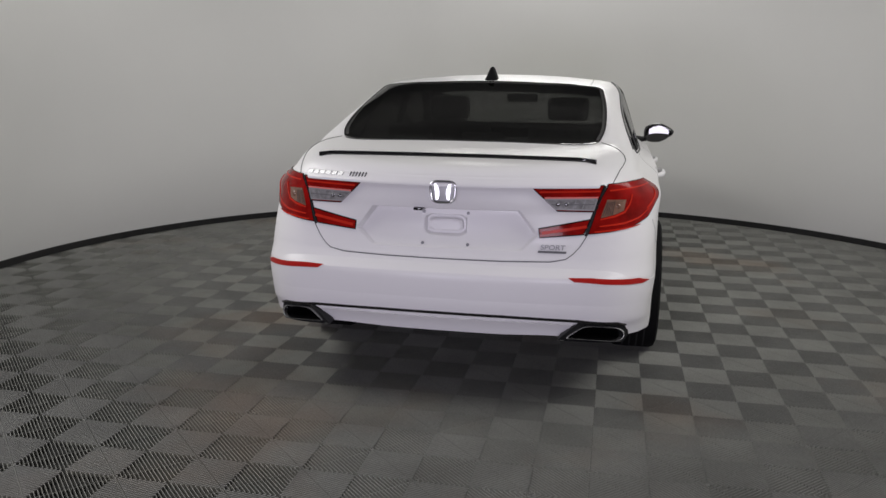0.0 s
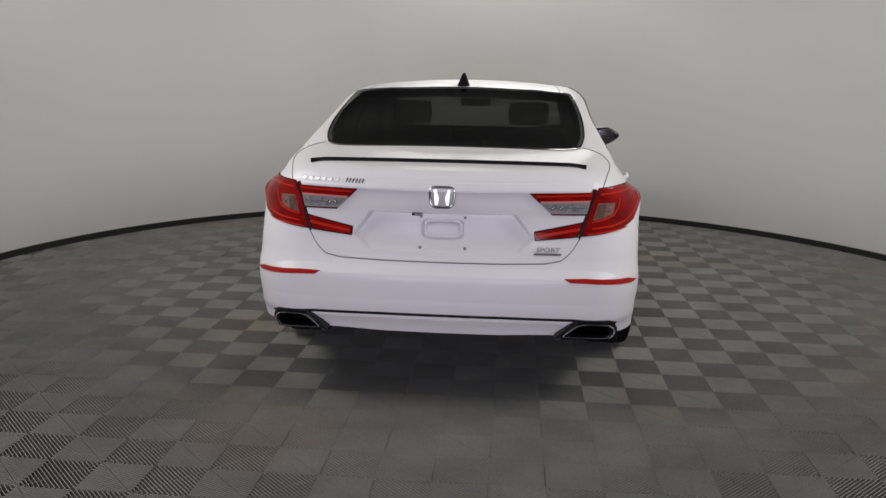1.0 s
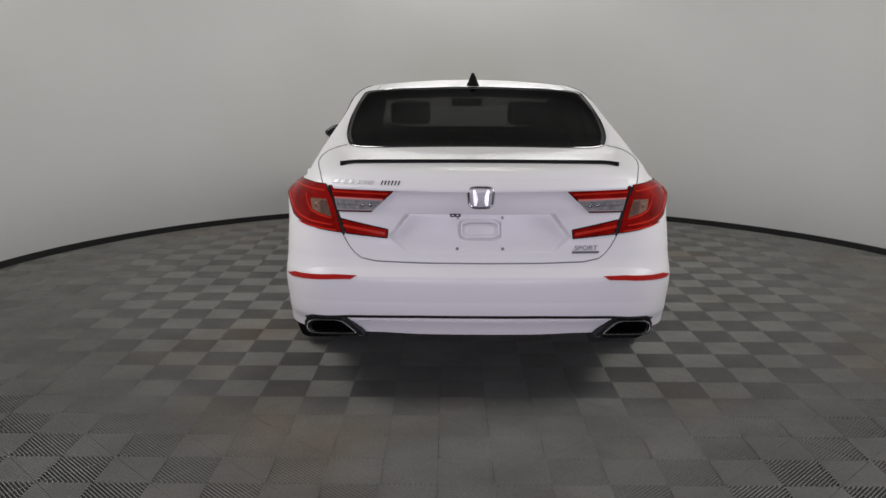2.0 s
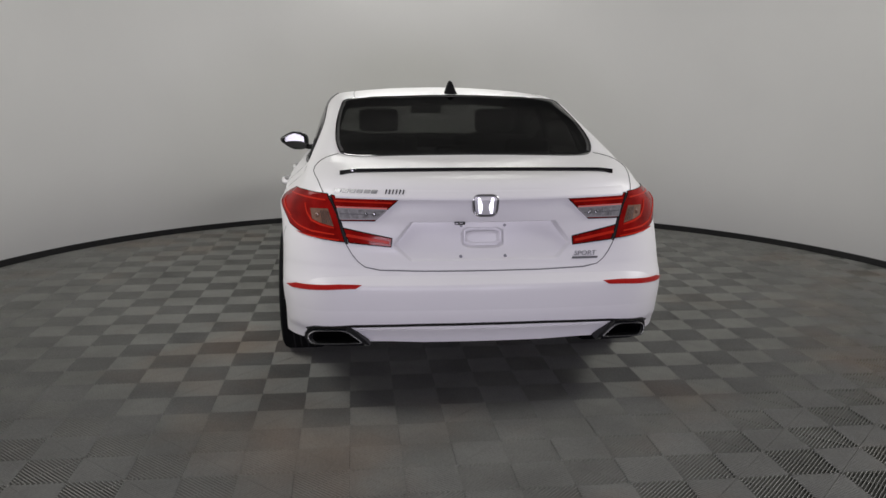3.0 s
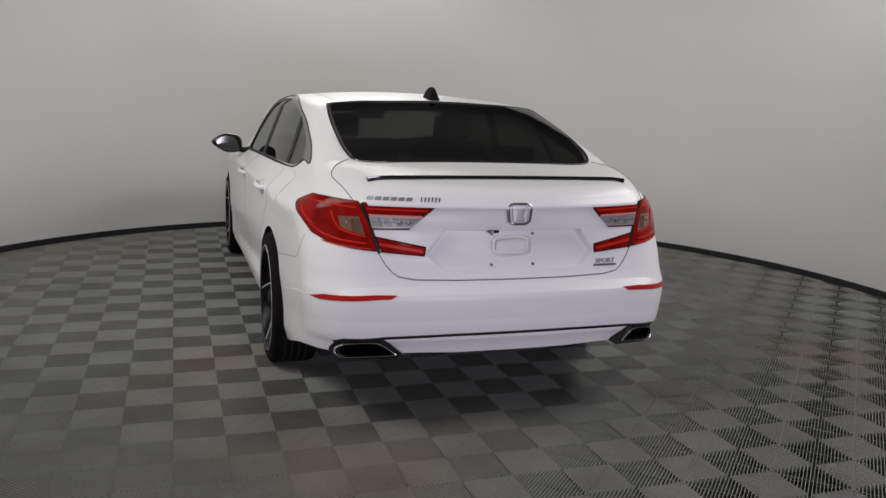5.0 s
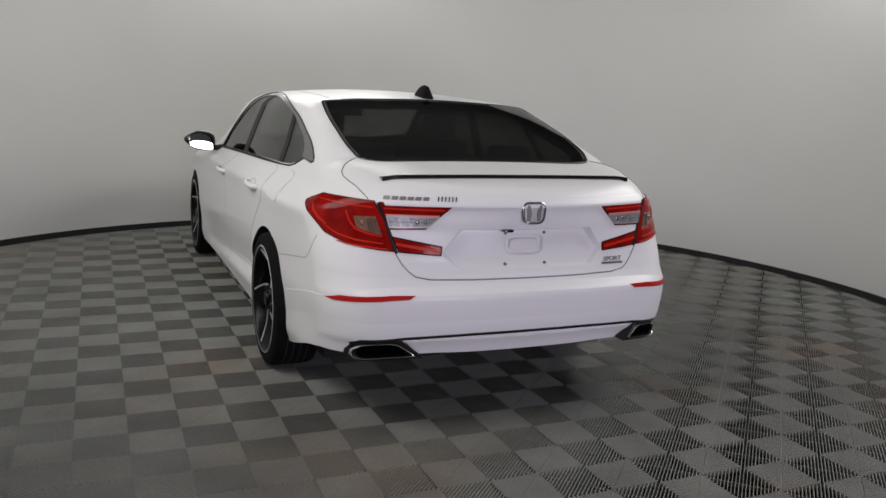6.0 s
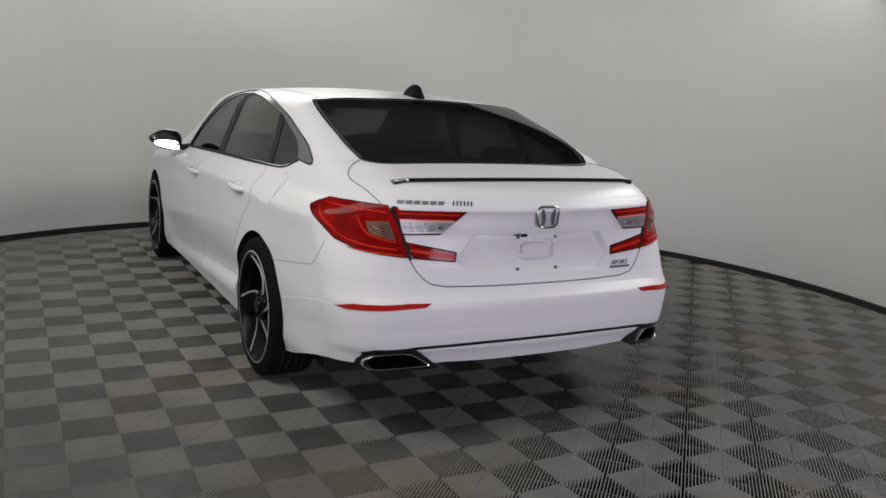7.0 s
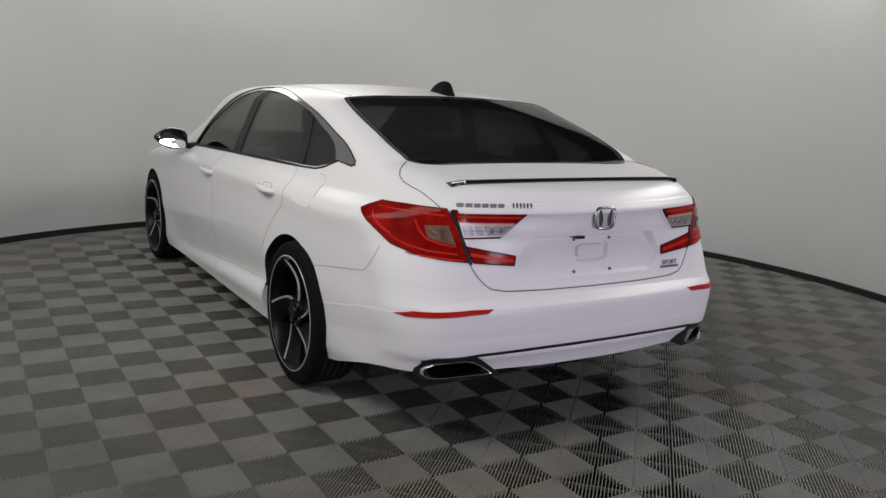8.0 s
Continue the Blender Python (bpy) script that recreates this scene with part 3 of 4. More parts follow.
def pressed(uv):
    """The plate's place leans back from its lower edge; a groove runs round a flat boss in its middle."""
    d = edge_distance(PLATE, uv)
    k, j = edge_distance(POCKET, uv), edge_distance(BOSS, uv)
    flare = np.clip((uv[:, 1] - 0.67) / 0.16, 0, 1)
    shelf = step01(0.9325 - uv[:, 1], 0, 0.005) * (1 - step01(0.927 - uv[:, 1], 0, 0.075))
    return 0.0075 * shelf + step01(d, 0.0, 0.010) * (0.007 + 0.034 * flare) + 0.016 * step01(k, 0.0, 0.006) * (1 - step01(j, -0.007, 0.0)) + 0.0060 * step01(uv[:, 1], 0.957, 0.983) - 0.005 * np.clip(1 - np.abs(uv[:, 1] - 0.936) / 0.02, 0, 1)


lid = part("trunk_lid", sheet(dense(LID, 0.05), "rear", 0.010, 0.003, 0.03, sink=pressed, steps=(0.007, 0.0040)), PAINT, car, "white trunk lid with an empty plate recess", smooth=38)
for x, z in ((-0.092, 0.8165), (0.092, 0.8165), (-0.094, 0.689), (0.094, 0.689)):
    y = float(lay("rear", [(x, z)])[0, 1]) + float(pressed(np.array([(x, z)]))[0]) - 0.005
    bm = bmesh.new()
    bmesh.ops.create_cone(bm, cap_ends=True, segments=12, radius1=0.0070, radius2=0.0060, depth=0.007, matrix=pose(x, y, z, 90))
    part("plate_bolt", bm, LETTER, lid, "small grey plate bolt")
for hw, z0, z1, w in ((0.068, 0.741, 0.785, 0.004),):
    ring = rounded([(-hw, z0), (hw, z0), (hw, z1), (-hw, z1)], 2, 0.16)
    part("plate_boss", strip(ring + ring[:1], "rear", w, 0.0055, sink=pressed), PAINT, lid, "raised frame pressed into the plate recess", smooth=60)
bm = box(bmesh.new(), -0.032, 0.012, 0.040, 0.085, 0.824, 0.836, 0.003)
bmesh.ops.translate(bm, verts=bm.verts, vec=(-0.093, 0.0, 0.004))
part("rear_camera", bm, GLOSSBLACK, lid, "small black camera over the plate recess")

# rear bumper skin, wrapped round both corners to the wheel arches, with a crease along its upper third
def crease_z(u):
    return np.interp(np.abs(u), [0, 0.55, 0.70, 0.84, 0.97, 1.12, 1.25], [0.580, 0.577, 0.567, 0.552, 0.527, 0.490, 0.458])


def ledge(u, z):
    """How far the bumper stands out from the body about its crease."""
    d = z - crease_z(u)
    return 0.0018 + 0.0085 * np.where(d < 0, np.clip(1 + d / 0.11, 0, 1) ** 1.4, np.clip(1 - d / 0.045, 0, 1)) * (1 - 0.92 * step01(np.abs(u), 0.58, 0.80))


def bumper_mesh():
    us = np.linspace(-1.235, 1.235, 150)
    low = np.array([-0.145, -0.125, -0.10, -0.075, -0.05, -0.03, -0.015, -0.006, 0.0])
    top = np.array([0.004, 0.010, 0.018, 0.026, 0.034, 0.042, 0.047])
    ds = np.concatenate([low, top])
    u = np.repeat(us, len(ds))
    d = np.tile(ds, len(us))
    z = crease_z(u) + d
    p = lay("wrap", np.stack([u, z], 1))
    off = ledge(u, z) - 0.004 * step01(d, 0.018, 0.047)
    flank = step01(np.abs(u), 0.58, 0.74)
    off = off * (1 - flank) + flank * (0.0016 - 0.0050 * np.clip(d / 0.004, 0, 1)) - 0.0040 * step01(-d, 0.06, 0.145)
    p = p + outward(p) * off[:, None]
    bm = bmesh.new()
    vs = [bm.verts.new(q) for q in p]
    n = len(ds)
    for i in range(len(us) - 1):
        for j in range(n - 1):
            bm.faces.new((vs[i * n + j], vs[i * n + n + j], vs[i * n + n + j + 1], vs[i * n + j + 1]))
    return bm


part("rear_bumper", bumper_mesh(), PAINT, car, "white rear bumper skin with a crease", smooth=16)

# panel gaps
GAPS = [("rear", [(0.650, 0.945), (0.636, 0.930), (0.612, 0.90), (0.592, 0.830), (0.573, 0.748), (0.545, 0.700), (0.520, 0.671), (0.492, 0.650), (0.430, 0.638), (0.25, 0.633), (0, 0.632)], 0.0030),
        ("top", [(0.602, 0.570), (0.632, 0.533), (0.680, 0.479), (0.703, 0.437), (0.708, 0.395), (0.699, 0.337), (0.684, 0.275), (0.673, 0.228), (0.660, 0.186)], 0.0032)]
for axis, path, w in GAPS:
    for s in (1, -1):
        part("trunk_gap", strip(mirrored(path, s), axis, w, 0.0018), GAP, body, "thin dark gap round the trunk lid")
for s in (1, -1):
    part("door_gap", strip([(2.40, 0.955), (2.385, 0.75), (2.395, 0.58), (2.40, 0.37), (2.40, 0.26)], "side", 0.0035, 0.001, sign=s), SEAM, body, "thin gap between the doors")
    part("door_gap", strip([(1.335, 0.982), (1.268, 0.919), (1.228, 0.86), (1.250, 0.81), (1.316, 0.766), (1.388, 0.708), (1.461, 0.631), (1.53, 0.54)], "side", 0.0035, 0.001, sign=s), SEAM, body, "thin gap behind the rear door")
    part("sill_gap", strip([(1.56, 0.378), (1.95, 0.356), (2.2, 0.338), (2.42, 0.320), (2.66, 0.302), (2.92, 0.281), (3.12, 0.268)], "side", 0.0035, 0.0035, sign=s), SEAM, body, "thin gap above the sill")
    part("bumper_gap", strip([(0.335, 0.785), (0.36, 0.735), (0.395, 0.694), (0.43, 0.672), (0.60, 0.646), (0.80, 0.614), (0.93, 0.586)], "side", 0.0035, 0.001, sign=s), SEAM, body, "thin gap over the bumper")
    flap = rounded([(1.17, 0.966), (1.05, 0.977), (0.985, 0.966), (0.975, 0.92), (0.93, 0.89), (0.915, 0.852), (0.96, 0.838), (1.14, 0.850)], 2)
    part("fuel_flap", sheet(dense(flap, 0.05), "side", 0.03, 0.0025, 0.004, s), PAINT, body, "white fuel flap") if s < 0 else None
    if s < 0:
        part("fuel_flap_gap", strip(flap[2:16], "side", 0.004, 0.001, sign=s), SEAM, body)

# ---- lamps ----
LAMP_OUT = [(82.5, 0.908), (79, 0.923), (71, 0.945), (53, 0.947), (32.5, 0.944), (27.4, 0.88), (24.5, 0.81), (21.6, 0.750), (34, 0.761), (45, 0.776), (58, 0.803), (68, 0.850), (76, 0.885)]
LAMP_UP = [(0.626, 0.940), (0.50, 0.934), (0.354, 0.931), (0.450, 0.840), (0.588, 0.837), (0.604, 0.88)]
LAMP_LOW = [(0.580, 0.807), (0.380, 0.768), (0.384, 0.732), (0.556, 0.748)]


def ring_strip(path, axis, width, lift, s):
    return strip(path + path[:1], axis, width, lift, sign=s)


for s in (-1, 1):
    lamp = part("tail_lamp", sheet(dense(LAMP_OUT, 3.0), "corner", 3, 0.004, 0.02, s, steps=(3.0, 0.02)), REDLENS, car, "red wraparound tail lamp lens")
    bulb = [(42.5, 0.881), (31.5, 0.885), (27.8, 0.812), (36, 0.826), (40.5, 0.838)]
    part("turn_lens", sheet(bulb, "corner", 2, 0.0065, 0.004, s, steps=(2.5, 0.015)), AMBERLENS, lamp, "smoky amber turn signal lens")
    b = bmesh.new()
    bmesh.ops.create_uvsphere(b, u_segments=14, v_segments=8, radius=0.013, matrix=Matrix.Translation(Vector(lay("corner", [(37.5, 0.856)], s)[0]) + Vector((0, -0.004, 0))) @ Matrix.Diagonal((1, 0.5, 1, 1)))
    part("bulb", b, AMBERLENS, lamp, "round bulb behind the turn lens")
    for k in range(5):
        u = 32.2 + 0.9 * k
        part("lens_rib", strip([(u - 3.2 + 0.25 * k, 0.822), (u - 0.2, 0.876)], "corner", 0.002, 0.0078, 2.0, s), DARKCHROME, lamp)
    # no guide here: the streak paints the brightly lit corner of the lens
    part("light_guide", strip([(72, 0.908), (69, 0.886), (64, 0.858), (58, 0.836)], "corner", [0.003, 0.010, 0.011, 0.006], 0.0060, 1.5, s), REDBRIGHT, lamp, "faint bright streak along the lens corner")
    part("light_guide", strip([(70, 0.926), (53, 0.924), (33, 0.920)], "corner", [0.003, 0.006, 0.007], 0.0060, 1.5, s), REDBRIGHT, lamp, "bright red guide along the upper edge")
    part("light_guide", strip([(60, 0.835), (50, 0.805), (40, 0.789), (27, 0.780)], "corner", [0.002, 0.006, 0.008, 0.006], 0.0060, 1.5, s), REDBRIGHT, lamp)
    part("light_guide", strip([(50, 0.779), (40, 0.769), (30, 0.762), (24.5, 0.758)], "corner", [0.002, 0.006, 0.007, 0.006], 0.0060, 1.5, s), REDBRIGHT, lamp, "bright red guide along the lower edge")
    part("light_guide", strip([(47, 0.898), (44.5, 0.86), (41, 0.832), (35, 0.817), (27.5, 0.806)], "corner", [0.006, 0.008, 0.008, 0.005], 0.0068, 1.5, s), REDBRIGHT, lamp, "bright red light guide round the turn lens")
    part("lens_rim", ring_strip(LAMP_OUT, "corner", 0.0030, 0.0044, s), RUBBER, lamp, "dark seal round the tail lamp")
    inner = part("trunk_lamp", sheet(dense(mirrored(LAMP_UP, s), 0.06), "rear", 0.025, 0.006, 0.02), REDLENS, car, "red upper lamp lens on the trunk lid")
    clear = [(0.600, 0.889), (0.398, 0.889), (0.441, 0.849), (0.589, 0.844)]
    part("reverse_lens", sheet(mirrored(clear, s), "rear", 0.02, 0.0085, 0.006), CLEARLENS, inner, "clear reversing lamp lens")
    part("reverse_frame", strip(mirrored(clear + clear[:1], s), "rear", 0.0055, 0.010), SILVER, inner, "bright frame of the reversing lamp")
    part("light_guide", strip(mirrored([(0.604, 0.8945), (0.50, 0.8945), (0.398, 0.8945)], s), "rear", 0.006, 0.0088), PINKGUIDE, inner, "bright light guide under the red band")
    part("lens_line", strip(mirrored([(0.594, 0.867), (0.424, 0.868)], s), "rear", 0.0035, 0.0096), LETTER, inner, "dark line across the clear lens")
    for cx in (0.520, 0.556):
        part("lens_line", strip(mirrored([(cx, 0.887), (cx - 0.012, 0.847)], s), "rear", 0.003, 0.0094), NAMEGREY, inner)
    b = bmesh.new()
    for cx in (0.452, 0.485):
        bmesh.ops.create_uvsphere(b, u_segments=12, v_segments=8, radius=0.008, matrix=Matrix.Translation(Vector(lay("rear", [(s * cx, 0.868)])[0]) + Vector((0, -0.009, 0))) @ Matrix.Diagonal((1, 0.5, 1, 1)))
    part("reflector_bowl", b, DARKCHROME, inner, "small bright reflector bowls")
    low = part("lower_lamp", sheet(dense(mirrored(LAMP_LOW, s), 0.06), "rear", 0.025, 0.006, 0.02), REDLENS, car, "slim red lower lamp lens on the trunk lid")
    part("light_guide", strip(mirrored([(0.610, 0.920), (0.50, 0.919), (0.378, 0.918)], s), "rear", 0.007, 0.0082), REDBRIGHT, inner, "bright red light guide")
    part("light_guide", strip(mirrored([(0.567, 0.779), (0.392, 0.750)], s), "rear", 0.012, 0.0082), REDBRIGHT, low, "bright red light guide")
    part("lens_rim", strip(mirrored(LAMP_UP + LAMP_UP[:1], s), "rear", 0.0035, 0.0066), RUBBER, inner)
    part("lens_rim", strip(mirrored(LAMP_LOW + LAMP_LOW[:1], s), "rear", 0.0045, 0.0066), RUBBER, low)
    part("lamp_gap", strip(mirrored([(0.631, 0.938), (0.609, 0.88), (0.586, 0.81), (0.564, 0.742)], s), "rear", [0.010, 0.014, 0.014, 0.010], 0.0040), SATINBLACK, car, "black gap between the lamp halves")
    # reflectors on the bumper
    refl = [(0.506, 0.581), (0.60, 0.583), (0.78, 0.575), (0.824, 0.558), (0.796, 0.553), (0.60, 0.567), (0.532, 0.569)]
    part("bumper_reflector", sheet(dense(mirrored(refl, s), 0.03), "rear", 0.02, 0.003, 0.008, sink=lambda uv: -ledge(uv[:, 0], uv[:, 1])), REDDARK, car, "slim red reflector in the bumper")
    # exhaust finisher and its black surround
    def on_tail(line, scale=1.0, back=0.0, mid=(0.63, 0.352)):
        """Points in the slanting plane of the tailpipe, drawn in towards its middle by scale."""
        out = []
        for x, z in line:
            x, z = mid[0] + (x - mid[0]) * scale, mid[1] + (z - mid[1]) * scale
            out.append((s * x, 0.051 + (x - 0.586) * 0.45 + 8.0 * max(0, x - 0.68) ** 2 + back, z))
        return out

    def bands(rings, cap=False):
        """Faces from ring to ring, the last one closed on request."""
        bm = bmesh.new()
        loops = [[bm.verts.new(q) for q in r] for r in rings]
        n = len(loops[0])
        for p0, p1 in zip(loops, loops[1:]):
            for i in range(n):
                bm.faces.new((p0[i], p0[(i + 1) % n], p1[(i + 1) % n], p1[i]))
        if cap:
            bm.faces.new(loops[-1])
        return bm

    surround = rounded([(0.470, 0.336), (0.546, 0.397), (0.570, 0.409), (0.70, 0.396), (0.736, 0.382), (0.750, 0.350), (0.752, 0.326), (0.736, 0.309), (0.62, 0.318), (0.51, 0.332)], 1, 0.15)
    part("exhaust_surround", bands([on_tail(surround, 0.72, 0.004), on_tail(surround, 0.985, -0.006), on_tail(surround, 1.0, 0.0), on_tail(surround, 0.97, 0.16)], True), SATINBLACK, car, "black surround of the tailpipe")
    pipe = empty("tailpipe")
    pipe.parent = car
    tagged(pipe, "bright trapezoid tailpipe finisher with a dark mouth")
    line = rounded([(0.506, 0.346), (0.580, 0.391), (0.706, 0.376), (0.735, 0.352), (0.739, 0.329), (0.720, 0.316), (0.535, 0.340)], 2, 0.16)
    part("finisher", bands([on_tail(line, 1.02, 0.010), on_tail(line, 1.015, -0.010), on_tail(line, 0.985, -0.013), on_tail(line, 0.960, -0.009)]), PIPE, pipe, "polished finisher ring")
    part("throat", bands([on_tail(line, 0.960, -0.009), on_tail(line, 0.84, 0.030)]), DARKCHROME, pipe, "dark metal throat inside the finisher")
    part("mouth", bands([on_tail(line, 0.84, 0.030), on_tail(line, 0.78, 0.17)], True), SATINBLACK, pipe, "dark inside of the tailpipe")

# bumper trim
LINE = [(-0.74, 0.380), (-0.707, 0.395), (-0.548, 0.409), (-0.26, 0.415), (0, 0.416), (0.26, 0.415), (0.548, 0.409), (0.707, 0.395), (0.74, 0.380)]
part("bumper_line", strip(LINE, "rear", 0.011, 0.004), GLOSSBLACK, car, "thin gloss black line across the bumper")
part("bumper_lip", sheet(dense([(-0.534, 0.396), (0.534, 0.396), (0.484, 0.339), (0.25, 0.331), (-0.25, 0.331), (-0.484, 0.339)], 0.04), "rear", 0.02, 0.006, 0.02), PAINT, car, "white lower bumper lip between the tailpipes")

# spoiler lip on the trunk
b = bmesh.new()
rings = []
for i in range(61):
    u = -1 + 2 * i / 60
    x = 0.592 * u
    y = 0.240 + 0.010 * (1 - u * u)
    z = float(lay("top", [(0.84 * x, y)])[0, 2])
    w = 0.45 + 0.55 * min(1, (1 - abs(u)) * 9)
    rings.append([b.verts.new(v) for v in ((x, y - 0.010, z - 0.012), (x, y - 0.022 * w, z + 0.002 * w), (x, y - 0.021 * w, z + 0.0135 * w), (x, y + 0.004, z + 0.0130 * w), (x, y + 0.045, z - 0.003), (x, y + 0.045, z - 0.012))])
for p0, p1 in zip(rings, rings[1:]):
    for k in range(6):
        b.faces.new((p0[k], p0[(k + 1) % 6], p1[(k + 1) % 6], p1[k]))
b.faces.new(rings[0]), b.faces.new(rings[-1][::-1])
part("spoiler", b, GLOSSBLACK, car, "thin black spoiler lip across the trunk")

# roof fin
fin_h = curve([1.240, 1.252, 1.266, 1.285, 1.33, 1.37, 1.42, 1.46, 1.490], [0.030, 0.056, 0.067, 0.072, 0.071, 0.064, 0.047, 0.026, 0.003])
b = bmesh.new()
rings = []
for i in range(27):
    u = i / 26
    y = 1.240 + 0.215 * u
    z = float(lay("top", [(0, y)])[0, 2]) - 0.004
    h = 0.95 * float(fin_h(1.240 + 0.25 * u))
    w = 0.034 * (1 - 0.8 * u ** 2) * min(1, 0.55 + 6 * u) + 0.002
    rings.append([b.verts.new((c * w, y, z + q * h)) for c, q in ((-1, 0), (-0.72, 0.32), (-0.45, 0.68), (-0.22, 0.94), (0, 1), (0.22, 0.94), (0.45, 0.68), (0.72, 0.32), (1, 0))])
for p0, p1 in zip(rings, rings[1:]):
    for k in range(8):
        b.faces.new((p0[k], p0[k + 1], p1[k + 1], p1[k]))
b.faces.new(rings[0]), b.faces.new(rings[-1][::-1])
part("roof_antenna", b, RUBBER, car, "black shark-fin antenna on the roof")
for s in (1, -1):
    part("roof_gap", strip(mirrored([(0.520, 1.27), (0.525, 1.6), (0.515, 2.1), (0.50, 2.55)], s), "top", 0.006, 0.001), SEAM, body, "shallow seam along the roof")

# badge: a plain chrome frame with two slanting bars
badge = empty("badge")
badge.parent = car
tagged(badge, "chrome badge with a plain frame in the middle of the trunk lid")
line = rounded([(-0.053, 0.951), (0.053, 0.951), (0.045, 0.867), (-0.045, 0.867)], 2, 0.16)
y_b = 0.026
b = bmesh.new()
tube(b, [(x, y_b, z) for x, z in line + line[:2]], 0.0050, 8)
part("frame", b, BADGE, badge)
for s in (1, -1):
    b = bmesh.new()
    ring = [(0.035, 0.942), (0.024, 0.942), (0.015, 0.916), (0.013, 0.902), (0.018, 0.877), (0.029, 0.877)]
    lo = [b.verts.new((s * x, y_b + 0.004, z)) for x, z in ring]
    hi = [b.verts.new((s * x * 0.98, y_b - 0.005, z)) for x, z in ring]
    for i in range(6):
        b.faces.new((lo[i], lo[(i + 1) % 6], hi[(i + 1) % 6], hi[i]))
    b.faces.new(lo), b.faces.new(hi)
    part("bar", b, BADGE, badge)
b = box(bmesh.new(), -0.046, 0.046, y_b + 0.002, y_b + 0.012, 0.872, 0.946, 0.002)
part("backing", b, BACKING, badge)


# lettering: unreadable names become slim bars; the plain word on the lid is set in type
def bars(name, label, x0, x1, z0, z1, count, material, slant=0.006, fill=0.78):
    holder = empty(name)
    holder.parent = car
    tagged(holder, label)
    w = (x1 - x0) / count
    for i in range(count):
        a, c = x0 + (i + 0.5 - fill / 2) * w, x0 + (i + 0.5 + fill / 2) * w
        part("bar", sheet([(a, z0), (c, z0), (c + slant, z1), (a + slant, z1)], "rear", 0.02, 0.0055, 0.004), material, holder)
    return holder


bars("name_badge", "row of slim chrome bars where a model name stands", -0.615, -0.438, 0.952, 0.965, 6, NAMEGREY)
sticker = bars("dealer_sticker", "small black sticker of slim bars on the trunk lid", -0.412, -0.328, 0.951, 0.968, 6, SATINBLACK, 0.005, 0.30)
part("underline", strip([(-0.390, 0.9455), (-0.345, 0.946)], "rear", 0.003, 0.0052, 0.004, drop=-0.003), SATINBLACK, sticker)
text = bpy.data.curves.new("trim_word", "FONT")
text.body, text.size, text.extrude, text.align_x, text.shear = "SPORT", 0.031, 0.0018, "CENTER", 0.12
word_ob = new("word_source", text)
word = bpy.data.meshes.new_from_object(word_ob.evaluated_get(bpy.context.evaluated_depsgraph_get()))
bpy.data.objects.remove(word_ob)
b = bmesh.new()
b.from_mesh(word)
bmesh.ops.scale(b, vec=(1.05, 0.85, 1), verts=b.verts)
uv = np.array([(v.co.x + 0.438, v.co.y + 0.686) for v in b.verts])
base = lay("rear", uv)
for v, q in zip(b.verts, base):
    v.co = Vector(q) + Vector((0, -0.006 - v.co.z, 0))
trim = part("trim_badge", b, NAMEGREY, car, "chrome trim lettering on the trunk lid", smooth=0)
part("underline", sheet([(0.380, 0.671), (0.492, 0.671), (0.494, 0.679), (0.382, 0.679)], "rear", 0.02, 0.006, 0.004), LETTER, trim, "dark bar under the lettering")

